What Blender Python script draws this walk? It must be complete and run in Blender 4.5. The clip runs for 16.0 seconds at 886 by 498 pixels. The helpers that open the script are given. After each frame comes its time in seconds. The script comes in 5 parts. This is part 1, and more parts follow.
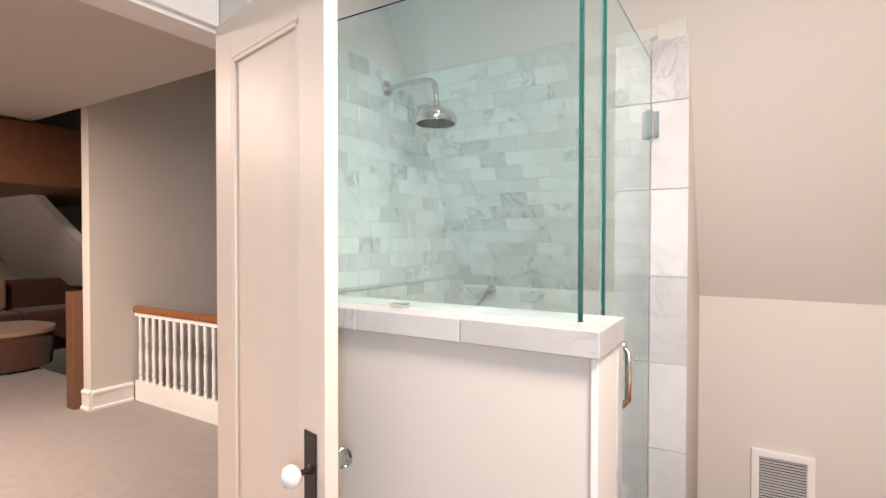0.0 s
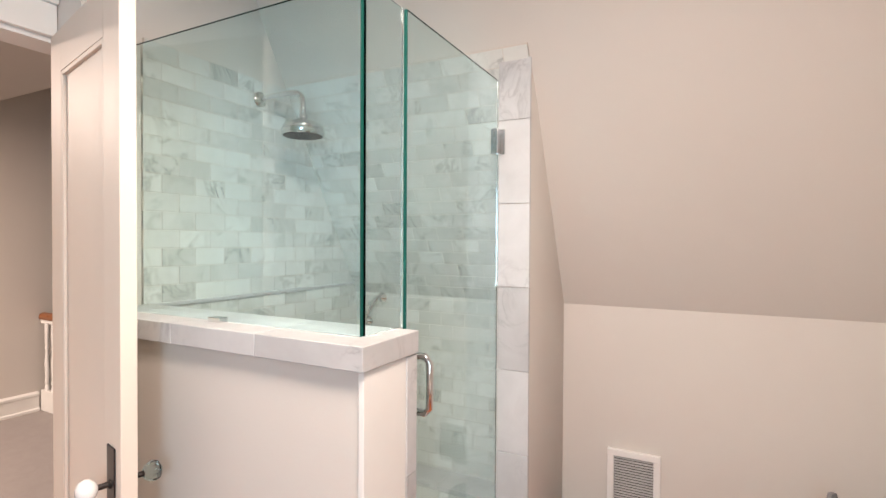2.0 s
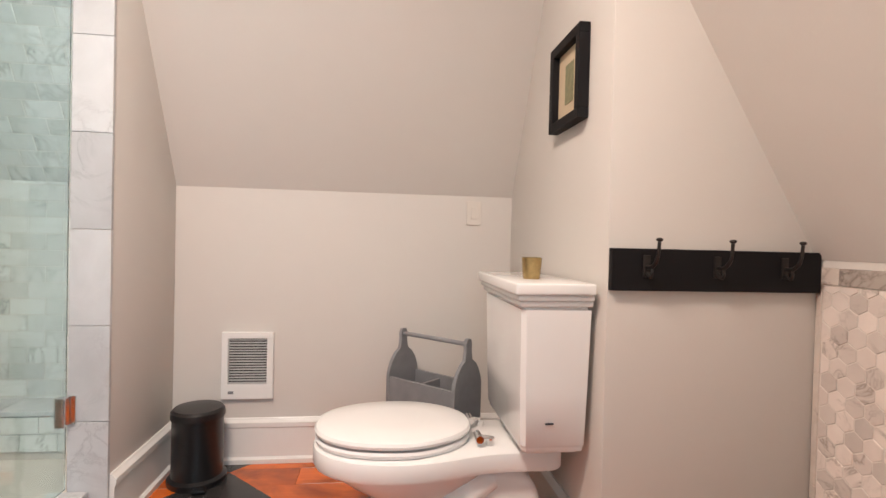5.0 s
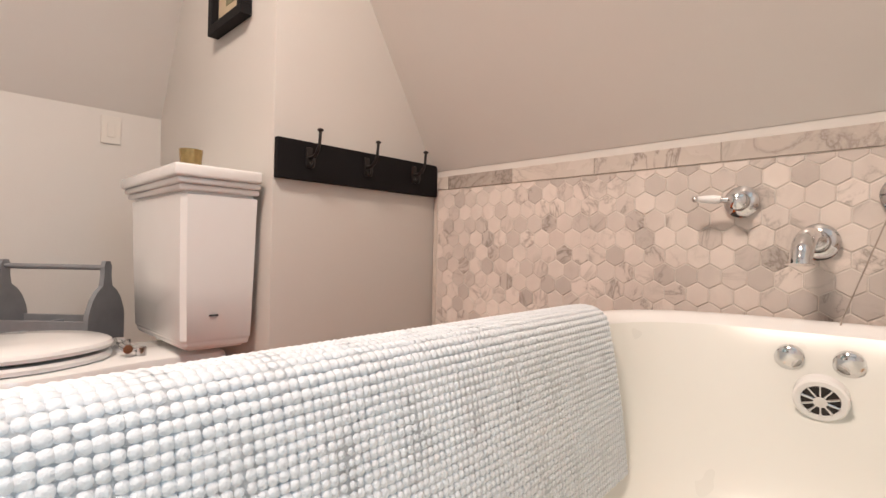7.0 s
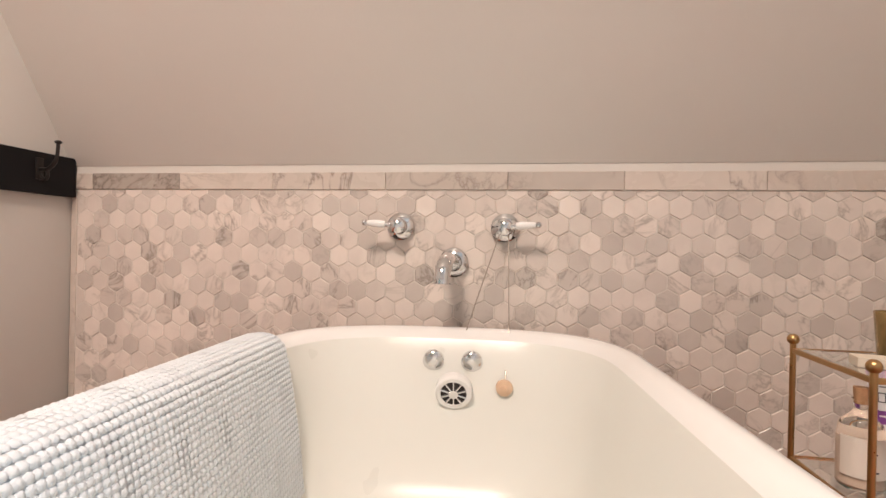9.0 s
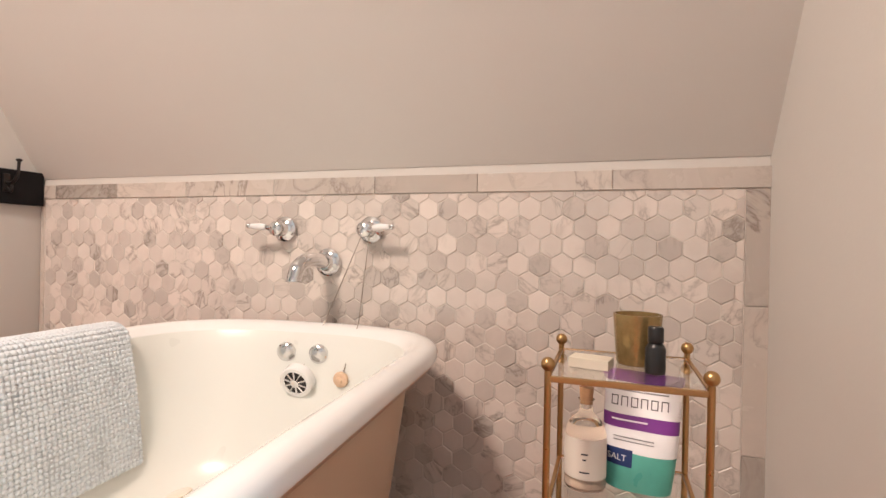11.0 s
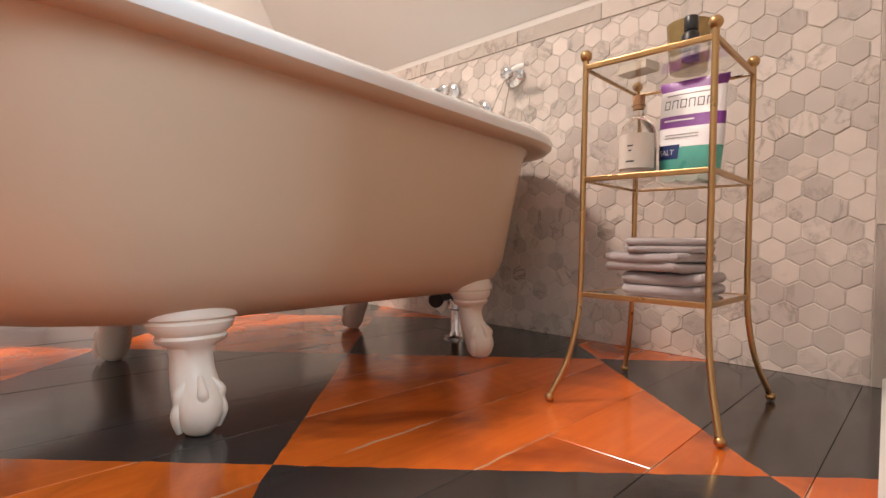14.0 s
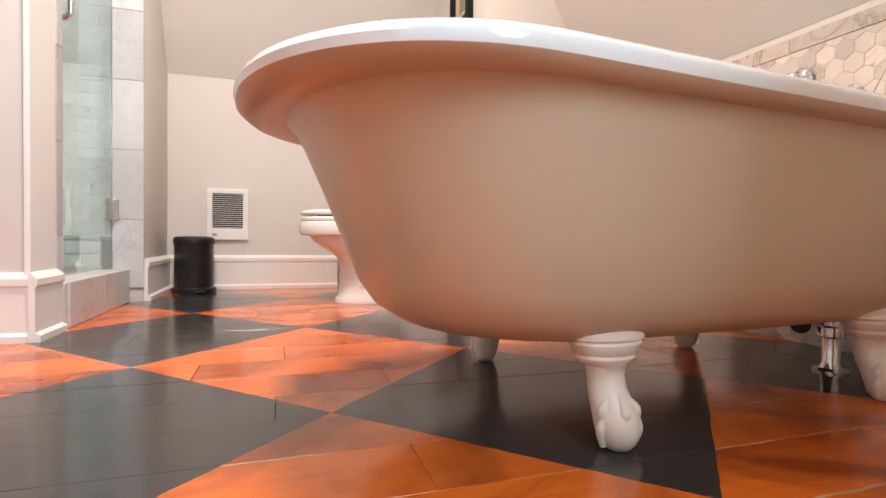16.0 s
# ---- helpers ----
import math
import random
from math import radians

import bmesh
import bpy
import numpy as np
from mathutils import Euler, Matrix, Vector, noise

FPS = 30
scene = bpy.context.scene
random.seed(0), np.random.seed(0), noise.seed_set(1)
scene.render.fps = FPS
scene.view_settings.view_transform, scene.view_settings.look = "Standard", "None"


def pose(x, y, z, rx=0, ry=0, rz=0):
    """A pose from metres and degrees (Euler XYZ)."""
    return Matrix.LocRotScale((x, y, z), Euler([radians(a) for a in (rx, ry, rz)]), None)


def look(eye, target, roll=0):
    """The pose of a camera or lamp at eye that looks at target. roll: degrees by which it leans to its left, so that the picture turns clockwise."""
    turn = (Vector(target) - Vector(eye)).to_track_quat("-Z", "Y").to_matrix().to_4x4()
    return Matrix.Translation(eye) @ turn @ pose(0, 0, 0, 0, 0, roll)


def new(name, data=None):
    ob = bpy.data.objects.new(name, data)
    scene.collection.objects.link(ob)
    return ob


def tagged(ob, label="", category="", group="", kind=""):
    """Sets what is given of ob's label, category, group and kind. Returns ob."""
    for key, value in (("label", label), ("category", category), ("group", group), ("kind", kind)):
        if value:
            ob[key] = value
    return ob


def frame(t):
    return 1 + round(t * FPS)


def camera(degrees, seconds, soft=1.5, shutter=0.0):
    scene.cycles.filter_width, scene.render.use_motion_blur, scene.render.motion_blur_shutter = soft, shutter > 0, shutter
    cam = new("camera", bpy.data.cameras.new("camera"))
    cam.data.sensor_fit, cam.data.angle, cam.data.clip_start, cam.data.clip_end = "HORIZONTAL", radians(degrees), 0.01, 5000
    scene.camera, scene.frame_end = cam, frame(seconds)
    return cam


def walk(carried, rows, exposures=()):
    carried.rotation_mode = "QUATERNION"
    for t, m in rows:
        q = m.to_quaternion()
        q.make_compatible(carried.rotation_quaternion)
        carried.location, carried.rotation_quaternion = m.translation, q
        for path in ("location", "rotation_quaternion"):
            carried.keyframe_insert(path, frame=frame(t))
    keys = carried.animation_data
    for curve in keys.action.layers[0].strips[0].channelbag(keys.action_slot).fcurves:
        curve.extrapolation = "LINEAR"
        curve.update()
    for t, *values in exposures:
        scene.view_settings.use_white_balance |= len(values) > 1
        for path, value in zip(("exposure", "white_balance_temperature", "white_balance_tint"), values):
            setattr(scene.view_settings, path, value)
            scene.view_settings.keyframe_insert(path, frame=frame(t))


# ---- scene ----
cam = camera(82.7, 16.0)
PATH = [
    (0, (0.181, 0.235, 1.368), (-0.862, 1.941, 1.335), 0.1),
    (0.5, (0.235, 0.326, 1.382), (-0.645, 2.121, 1.35), 0.3),
    (1, (0.331, 0.368, 1.412), (-0.549, 2.164, 1.382), 0.3),
    (1.5, (0.426, 0.392, 1.414), (-0.464, 2.183, 1.385), 0.3),
    (2, (0.55, 0.387, 1.408), (-0.376, 2.16, 1.379), 0.3),
    (2.5, (0.659, 0.383, 1.368), (-0.196, 2.191, 1.338), 0.6),
    (3, (0.733, 0.368, 1.34), (0.16, 2.284, 1.302), 1.0),
    (3.5, (0.789, 0.378, 1.266), (0.508, 2.358, 1.227), 1.1),
    (3.7, (0.81, 0.39, 1.238), (0.597, 2.378, 1.197), 1.2),
    (5.8, (0.819, 0.42, 0.751), (1.386, 2.338, 0.748), 1.2),
    (6, (0.811, 0.421, 0.718), (1.463, 2.312, 0.725), 1.1),
    (6.5, (0.784, 0.41, 0.673), (1.821, 2.12, 0.684), 1.1),
    (6.9, (0.78, 0.386, 0.638), (2.142, 1.85, 0.656), 1.5),
    (7, (0.775, 0.378, 0.638), (2.197, 1.784, 0.649), 1.2),
    (7.5, (0.786, 0.361, 0.636), (2.422, 1.512, 0.65), 1.4),
    (8, (0.812, 0.369, 0.655), (2.631, 1.199, 0.673), 1.4),
    (8.5, (0.806, 0.372, 0.677), (2.729, 0.92, 0.678), 1.3),
    (9, (0.773, 0.374, 0.708), (2.747, 0.700, 0.702), 1.2),
    (9.5, (0.784, 0.271, 0.742), (2.759, 0.582, 0.704), 0.9),
    (9.7, (0.805, 0.210, 0.743), (2.776, 0.535, 0.706), 0.9),
    (11.8, (0.836, -0.312, 0.642), (2.629, 0.573, 0.638), 1.3),
    (12, (0.825, -0.343, 0.613), (2.585, 0.607, 0.605), 1.3),
    (12.5, (0.822, -0.407, 0.519), (2.477, 0.716, 0.504), 1.3),
    (13, (0.808, -0.439, 0.395), (2.39, 0.785, 0.362), 1.3),
    (13.5, (0.801, -0.466, 0.313), (2.309, 0.847, 0.28), 1.1),
    (14, (0.759, -0.49, 0.259), (2.192, 0.905, 0.227), 1.1),
    (14.5, (0.716, -0.484, 0.251), (2.046, 1.008, 0.215), 1.0),
    (14.8, (0.69, -0.474, 0.245), (1.922, 1.102, 0.237), 0.9),
    (15, (0.668, -0.44, 0.266), (1.828, 1.189, 0.23), 0.9),
    (15.5, (0.614, -0.406, 0.261), (1.522, 1.376, 0.213), 0.8),
    (16, (0.56, -0.39, 0.29), (1.18, 1.511, 0.248), 0.7),
]
EXPOSURES = [(0, 0.0), (0.5, -0.16), (1.0, -0.18), (2.5, -0.18), (3.5, -0.14), (6.0, -0.16), (6.5, -0.24), (7.0, -0.22), (9.0, -0.17), (12.0, 0.08), (14.0, 0.12), (16.0, 0.14)]
walk(cam, [(t, look(eye, aim, lean)) for t, eye, aim, lean in PATH], EXPOSURES)

# ---- light ----
world = bpy.data.worlds.new("sky_world")
scene.world = world
world.use_nodes = True
sky = world.node_tree.nodes.new("ShaderNodeTexSky")
sky.sky_type, sky.sun_disc, sky.sun_elevation, sky.sun_rotation = "NISHITA", False, radians(35), radians(200)
world.node_tree.links.new(sky.outputs[0], world.node_tree.nodes["Background"].inputs[0])
world.node_tree.nodes["Background"].inputs[1].default_value = 0.12


def area_lamp(name, m, sx, sy, watts, colour):
    data = bpy.data.lights.new(name, "AREA")
    data.shape, data.size, data.size_y, data.energy, data.color = "RECTANGLE", sx, sy, watts, colour
    ob = new(name, data)
    ob.matrix_world = m
    return ob


WINDOW_LIGHT = area_lamp("window_light", look((1.11, -0.98, 1.45), (0.11, -0.50, 1.36)), 0.68, 0.98, 40, (0.56, 0.80, 1.0))
CEILING_LIGHT = area_lamp("ceiling_light", look((0.38, 0.76, 2.40), (0.38, 0.761, 0.0)), 0.40, 0.40, 60, (1.0, 0.815, 0.705))
CEILING_LIGHT.data.shape = "DISK"
# Unseen fill lamp added under the hall ceiling to brighten the hall.
HALL_FILL = area_lamp("hall_light", look((-3.6, 0.4, 2.38), (-3.6, 0.401, 0.0)), 0.5, 0.5, 165, (1.0, 0.78, 0.66))

# ---- materials ----


class Nodes:
    """A node material under construction."""

    def __init__(self, name, rough=0.5, metal=0.0, **more):
        self.mat = bpy.data.materials.new(name)
        self.mat.use_nodes = True
        self.tree = self.mat.node_tree
        self.bsdf = self.tree.nodes["Principled BSDF"]
        self.put("Roughness", rough)
        self.put("Metallic", metal)
        for key, value in more.items():
            self.put(key.replace("_", " "), value)
        self.coords = self.tree.nodes.new("ShaderNodeTexCoord").outputs["Object"]
        geo = self.tree.nodes.new("ShaderNodeNewGeometry")
        self.place = geo.outputs["Position"]
        self.island = geo.outputs["Random Per Island"]
        self.chance = self.tree.nodes.new("ShaderNodeObjectInfo").outputs["Random"]

    def put(self, socket, value):
        if isinstance(value, bpy.types.NodeSocket):
            self.tree.links.new(value, self.bsdf.inputs[socket])
        else:
            self.bsdf.inputs[socket].default_value = value
        return self

    def link(self, value, socket):
        if isinstance(value, bpy.types.NodeSocket):
            self.tree.links.new(value, socket)
        else:
            socket.default_value = value

    def noise(self, vec, scale, detail=4.0, rough=0.55, distortion=0.0):
        n = self.tree.nodes.new("ShaderNodeTexNoise")
        self.link(vec, n.inputs["Vector"])
        n.inputs["Scale"].default_value, n.inputs["Detail"].default_value = scale, detail
        n.inputs["Roughness"].default_value, n.inputs["Distortion"].default_value = rough, distortion
        return n.outputs["Fac"]

    def maths(self, op, a, b=0.0, c=0.0):
        n = self.tree.nodes.new("ShaderNodeMath")
        n.operation = op
        for s, v in zip(n.inputs, (a, b, c)):
            self.link(v, s)
        return n.outputs[0]

    def ramp(self, fac, *stops):
        n = self.tree.nodes.new("ShaderNodeValToRGB")
        el = n.color_ramp.elements
        while len(el) < len(stops):
            el.new(0.5)
        for e, (p, c) in zip(el, stops):
            e.position, e.color = p, (c, c, c, 1) if isinstance(c, (int, float)) else (*c, 1)
        self.link(fac, n.inputs[0])
        return n.outputs[0]

    def mix(self, fac, a, b, mode="MIX"):
        n = self.tree.nodes.new("ShaderNodeMix")
        n.data_type, n.blend_type = "RGBA", mode
        self.link(fac, n.inputs[0])
        for s, v in ((n.inputs[6], a), (n.inputs[7], b)):
            self.link((*v, 1) if isinstance(v, tuple) else v, s)
        return n.outputs[2]

    def shift(self, vec, amount):
        n = self.tree.nodes.new("ShaderNodeVectorMath")
        n.operation = "ADD"
        self.link(vec, n.inputs[0])
        self.link(amount, n.inputs[1])
        return n.outputs[0]

    def stretch(self, vec, xyz):
        n = self.tree.nodes.new("ShaderNodeVectorMath")
        n.operation = "MULTIPLY"
        self.link(vec, n.inputs[0])
        n.inputs[1].default_value = xyz
        return n.outputs[0]

    def bump(self, height, strength=0.2, depth=0.002):
        n = self.tree.nodes.new("ShaderNodeBump")
        n.inputs["Strength"].default_value, n.inputs["Distance"].default_value = strength, depth
        self.link(height, n.inputs["Height"])
        self.tree.links.new(n.outputs[0], self.bsdf.inputs["Normal"])
        return self

    def colour(self, value):
        self.put("Base Color", (*value, 1) if isinstance(value, tuple) else value)
        return self


def plain(name, colour, rough=0.5, metal=0.0, vary=0.08, scale=12.0, bump=0.05, fine=180.0, **more):
    """Paint, plastic or metal with slight mottling and fine relief."""
    n = Nodes(name, rough, metal, **more)
    big = n.noise(n.place, scale, 3)
    dark = tuple(c * (1 - vary) for c in colour)
    n.colour(n.mix(big, dark, tuple(min(1, c * (1 + vary * 0.6)) for c in colour)))
    tiny = n.noise(n.place, fine, 2)
    n.put("Roughness", n.maths("MULTIPLY_ADD", big, 0.16, max(rough - 0.08, 0.02)))
    if bump:
        n.bump(tiny, bump, 0.002)
    return n.mat


def marble(name, base, vein, tone=0.22, rough=0.22, spread="chance"):
    """Honed veined marble; each piece is cut from another part of the stone."""
    n = Nodes(name, rough)
    rnd = n.chance if spread == "chance" else n.island
    place = n.shift(n.place, n.stretch(rnd, (37.0, 91.0, 53.0)))
    cloud = n.noise(place, 7.0, 5, 0.6, 0.6)
    lines = n.noise(place, 5.0, 7, 0.62, 1.6)
    ridge = n.maths("ABSOLUTE", n.maths("SUBTRACT", lines, 0.5))
    mask = n.ramp(ridge, (0.0, 1.0), (0.014, 0.40), (0.045, 0.0))
    gate = n.ramp(n.noise(place, 3.0, 2), (0.45, 0.0), (0.62, 1.0))
    body = n.mix(n.ramp(cloud, (0.35, 0.0), (0.7, 1.0)), base, tuple(c * 0.88 for c in base))
    body = n.mix(n.maths("MULTIPLY", mask, gate), body, vein)
    shade = n.maths("MULTIPLY_ADD", n.maths("POWER", rnd, 1.6), -tone, 1.0 + tone * 0.3)
    body = n.mix(1.0, body, shade, "MULTIPLY")
    n.colour(body)
    n.put("Roughness", n.maths("MULTIPLY_ADD", cloud, 0.2, rough - 0.06))
    n.bump(n.noise(n.place, 60.0, 3), 0.04, 0.002)
    return n.mat


def wall_paint(name, colour):
    n = Nodes(name, 0.62)
    big = n.noise(n.place, 1.3, 3)
    mid = n.noise(n.place, 9.0, 4)
    tone = n.mix(big, tuple(c * 0.955 for c in colour), tuple(c * 1.03 for c in colour))
    n.colour(n.mix(n.maths("MULTIPLY", mid, 0.14), tone, tuple(c * 0.86 for c in colour)))
    n.bump(n.maths("ADD", n.noise(n.place, 140.0, 3), n.noise(n.place, 22.0, 2)), 0.12, 0.002)
    return n.mat


BOARD, BOARD_Y = 0.139, 0.016


def painted_floor():
    """Old boards, painted in a diamond checker of near-black and stained orange."""
    n = Nodes("painted_floor_boards", 0.22)
    sep = n.tree.nodes.new("ShaderNodeSeparateXYZ")
    wob = n.tree.nodes.new("ShaderNodeVectorMath")
    wob.operation = "MULTIPLY_ADD"
    soft = n.tree.nodes.new("ShaderNodeTexNoise")
    soft.inputs["Scale"].default_value = 30.0
    n.link(n.place, soft.inputs["Vector"])
    n.link(soft.outputs["Color"], wob.inputs[0])
    wob.inputs[1].default_value = (0.007, 0.007, 0.0)
    n.link(n.place, wob.inputs[2])
    n.link(wob.outputs[0], sep.inputs[0])
    u = n.maths("DIVIDE", n.maths("SUBTRACT", sep.outputs[0], 0.648), 0.391)
    v = n.maths("DIVIDE", n.maths("SUBTRACT", sep.outputs[1], 0.865), 0.4087)
    p = n.maths("FLOOR", n.maths("MULTIPLY_ADD", n.maths("ADD", u, v), 0.5, 0.5))
    q = n.maths("FLOOR", n.maths("MULTIPLY_ADD", n.maths("SUBTRACT", u, v), 0.5, 0.5))
    dark = n.maths("ABSOLUTE", n.maths("MODULO", n.maths("ADD", p, q), 2.0))
    offset = n.shift(n.place, n.stretch(n.chance, (17.0, 5.0, 0.0)))
    grain = n.noise(n.stretch(offset, (3.0, 60.0, 1.0)), 1.0, 5, 0.6, 0.4)
    cloud = n.noise(offset, 3.2, 4, 0.6, 0.8)
    blot = n.noise(n.stretch(offset, (5.0, 11.0, 1.0)), 1.0, 3)
    orange = n.mix(grain, (0.66, 0.112, 0.012), (0.94, 0.220, 0.025))
    orange = n.mix(n.ramp(cloud, (0.44, 0.0), (0.66, 0.85)), orange, (0.21, 0.036, 0.008))
    orange = n.mix(n.maths("MULTIPLY", n.chance, 0.28), orange, (0.28, 0.07, 0.018))
    black = n.mix(grain, (0.022, 0.021, 0.021), (0.052, 0.049, 0.047))
    black = n.mix(n.ramp(blot, (0.62, 0.0), (0.8, 0.5)), black, (0.075, 0.062, 0.05))
    # worn pale arrises along the boards where the stain has rubbed off
    across = n.maths("FRACT", n.maths("DIVIDE", n.maths("SUBTRACT", sep.outputs[1], BOARD_Y + 0.003), BOARD))
    edge = n.maths("LESS_THAN", n.maths("ABSOLUTE", n.maths("SUBTRACT", across, 0.5)), 0.5 - 0.0020 / BOARD)
    worn = n.maths("MULTIPLY", n.maths("SUBTRACT", 1.0, edge), n.ramp(n.noise(n.stretch(n.place, (1.0, 0.2, 1.0)), 3.0, 2), (0.48, 0.0), (0.56, 0.8)))
    orange = n.mix(worn, orange, (0.62, 0.40, 0.24))
    body = n.mix(dark, orange, black)
    n.colour(body)
    n.put("Roughness", n.maths("MULTIPLY_ADD", blot, 0.20, 0.08))
    n.put("Coat Weight", 0.12)
    n.put("Coat Roughness", 0.10)
    n.bump(n.maths("MULTIPLY_ADD", grain, 0.6, n.noise(n.place, 35.0, 3)), 0.10, 0.002)
    return n.mat


def brushed(name, colour, rough):
    n = Nodes(name, rough, 1.0)
    g = n.noise(n.place, 40.0, 3)
    n.colour(n.mix(g, tuple(c * 0.8 for c in colour), colour))
    n.put("Roughness", n.maths("MULTIPLY_ADD", g, 0.14, rough - 0.05))
    return n.mat


def clear_glass(name, tint, rough=0.0):
    n = Nodes(name, rough)
    n.put("Transmission Weight", 1.0)
    n.put("IOR", 1.46)
    n.colour(tint)
    return n.mat


def cloth(name, colour, scale=700.0, depth=0.003, vary=0.2):
    n = Nodes(name, 0.92)
    w = n.noise(n.place, scale, 2)
    b = n.noise(n.place, 14.0, 4)
    n.colour(n.mix(b, tuple(c * (1 - vary) for c in colour), colour))
    n.put("Sheen Weight", 0.25)
    n.bump(w, 0.5, depth)
    return n.mat


PAINT = wall_paint("greige_wall_paint", (0.66, 0.625, 0.58))
SLOPE_PAINT = wall_paint("greige_ceiling_paint", (0.64, 0.605, 0.56))
TRIM = plain("white_trim_paint", (0.80, 0.79, 0.76), 0.34, vary=0.04, bump=0.04, fine=90.0)
DOOR_PAINT = plain("cream_door_paint", (0.74, 0.65, 0.56), 0.5, vary=0.04, bump=0.05, fine=80.0)
MARBLE = marble("pale_marble_tile", (0.70, 0.71, 0.68), (0.36, 0.37, 0.36), tone=0.22)
HEX = marble("hexagon_marble_tile", (0.70, 0.62, 0.56), (0.36, 0.31, 0.27), tone=0.32, rough=0.17)
HEX_REST = marble("hexagon_marble_tile_joined", (0.70, 0.62, 0.56), (0.36, 0.31, 0.27), tone=0.32, rough=0.17, spread="island")
SLAB = marble("marble_trim", (0.56, 0.565, 0.57), (0.40, 0.40, 0.41), tone=0.24, rough=0.30)
BORDER = marble("warm_marble_border", (0.58, 0.51, 0.45), (0.28, 0.23, 0.20), tone=0.40)
GROUT = plain("pale_grout", (0.64, 0.58, 0.52), 0.9, vary=0.1, scale=40.0, bump=0.2)
FLOOR = painted_floor()
FLOOR_GAP = plain("dark_floor_gap", (0.03, 0.022, 0.018), 0.9)
ENAMEL_IN = plain("cream_enamel", (0.74, 0.74, 0.69), 0.30, vary=0.03, scale=5.0, bump=0.015, fine=30.0)
ENAMEL_OUT = plain("painted_tub_outside", (0.58, 0.435, 0.305), 0.30, vary=0.02, scale=1.5, bump=0.0)
FOOT_PAINT = plain("cream_painted_iron", (0.82, 0.72, 0.62), 0.32, vary=0.07, scale=30.0, bump=0.12, fine=120.0)
PORCELAIN = plain("white_porcelain", (0.82, 0.81, 0.79), 0.08, vary=0.02, bump=0.01, fine=25.0)
CHROME = brushed("chrome", (0.80, 0.80, 0.80), 0.09)
BRASS = plain("brushed_brass", (0.52, 0.325, 0.145), 0.30, 1.0, vary=0.10, scale=30.0, bump=0.02)
CHAIN = plain("dull_chain_metal", (0.34, 0.29, 0.24), 0.35, 0.7, vary=0.1)
DARK_IRON = plain("dark_iron", (0.035, 0.03, 0.028), 0.4, 0.6)
BLACK_WOOD = plain("black_painted_wood", (0.010, 0.009, 0.010), 0.62, vary=0.3, scale=25.0, bump=0.12, Specular_IOR_Level=0.18)
BLACK_PLASTIC = plain("black_plastic", (0.012, 0.012, 0.013), 0.32, vary=0.2, bump=0.06)
GLASS = clear_glass("clear_shower_glass", (0.76, 0.925, 0.93))
GLASS_EDGE = plain("green_glass_edge", (0.010, 0.075, 0.062), 0.08, vary=0.1)
SHELF_GLASS = clear_glass("shelf_glass", (0.96, 0.98, 0.96))
MAT_CLOTH = cloth("white_cotton_bobbles", (0.69, 0.73, 0.76), 500.0, 0.002, 0.06)
GREY_CLOTH = cloth("grey_terry_cloth", (0.52, 0.46, 0.46), 420.0, 0.004, 0.3)
CARPET = cloth("grey_carpet", (0.33, 0.29, 0.27), 260.0, 0.006, 0.3)
GREY_WOOD = plain("grey_painted_wood", (0.24, 0.24, 0.25), 0.5, vary=0.25, scale=20.0, bump=0.15)
RAIL_WOOD = plain("varnished_handrail_wood", (0.25, 0.09, 0.03), 0.3, vary=0.3, scale=25.0)
SOFA = cloth("brown_upholstery", (0.11, 0.045, 0.028), 300.0, 0.004, 0.4)
PILLOW = cloth("tan_cushion", (0.42, 0.25, 0.16), 300.0, 0.004, 0.3)
BROWN_WOOD = plain("brown_wood_panel", (0.16, 0.07, 0.035), 0.4, vary=0.3, scale=15.0)
GREY_METAL = plain("grey_grille_metal", (0.50, 0.50, 0.50), 0.4, vary=0.1)
PLATE = plain("greige_wall_plate", (0.68, 0.64, 0.58), 0.45, vary=0.03)
WHITE_METAL = plain("white_enamelled_metal", (0.80, 0.79, 0.77), 0.35, vary=0.03)
RUBBER = plain("peach_rubber", (0.72, 0.50, 0.34), 0.6)
CORK = plain("cork", (0.36, 0.20, 0.10), 0.8, vary=0.35, scale=120.0, bump=0.4)
GOLD_GLASS = plain("gold_speckled_glass", (0.42, 0.30, 0.13), 0.22, 0.65, vary=0.5, scale=70.0, bump=0.2)
LABEL = plain("cream_paper_label", (0.80, 0.74, 0.66), 0.6, vary=0.03)
INK = plain("dark_ink", (0.03, 0.03, 0.04), 0.6)
BAG_WHITE = plain("white_bag_film", (0.78, 0.77, 0.78), 0.3, vary=0.05, bump=0.15, fine=40.0)
BAG_PURPLE = plain("purple_bag_print", (0.16, 0.03, 0.22), 0.32, vary=0.1, bump=0.15, fine=40.0)
BAG_TEAL = plain("teal_bag_print", (0.10, 0.42, 0.34), 0.3, vary=0.35, scale=25.0, bump=0.15, fine=40.0)
BAG_NAVY = plain("navy_bag_print", (0.015, 0.035, 0.13), 0.32, vary=0.1)
LOTION = plain("cloudy_liquid_bottle", (0.66, 0.52, 0.42), 0.12, vary=0.1, bump=0.02)
CARD = plain("cream_card_box", (0.70, 0.62, 0.50), 0.6, vary=0.1, scale=50.0)
ART_PAPER = plain("cream_picture_mat", (0.62, 0.50, 0.34), 0.7, vary=0.1, scale=30.0)
ART_GREEN = plain("green_print", (0.26, 0.25, 0.14), 0.7, vary=0.6, scale=60.0)
PAPER = plain("white_tissue", (0.82, 0.80, 0.78), 0.9, vary=0.05, bump=0.2)

# ---- helpers for meshes ----


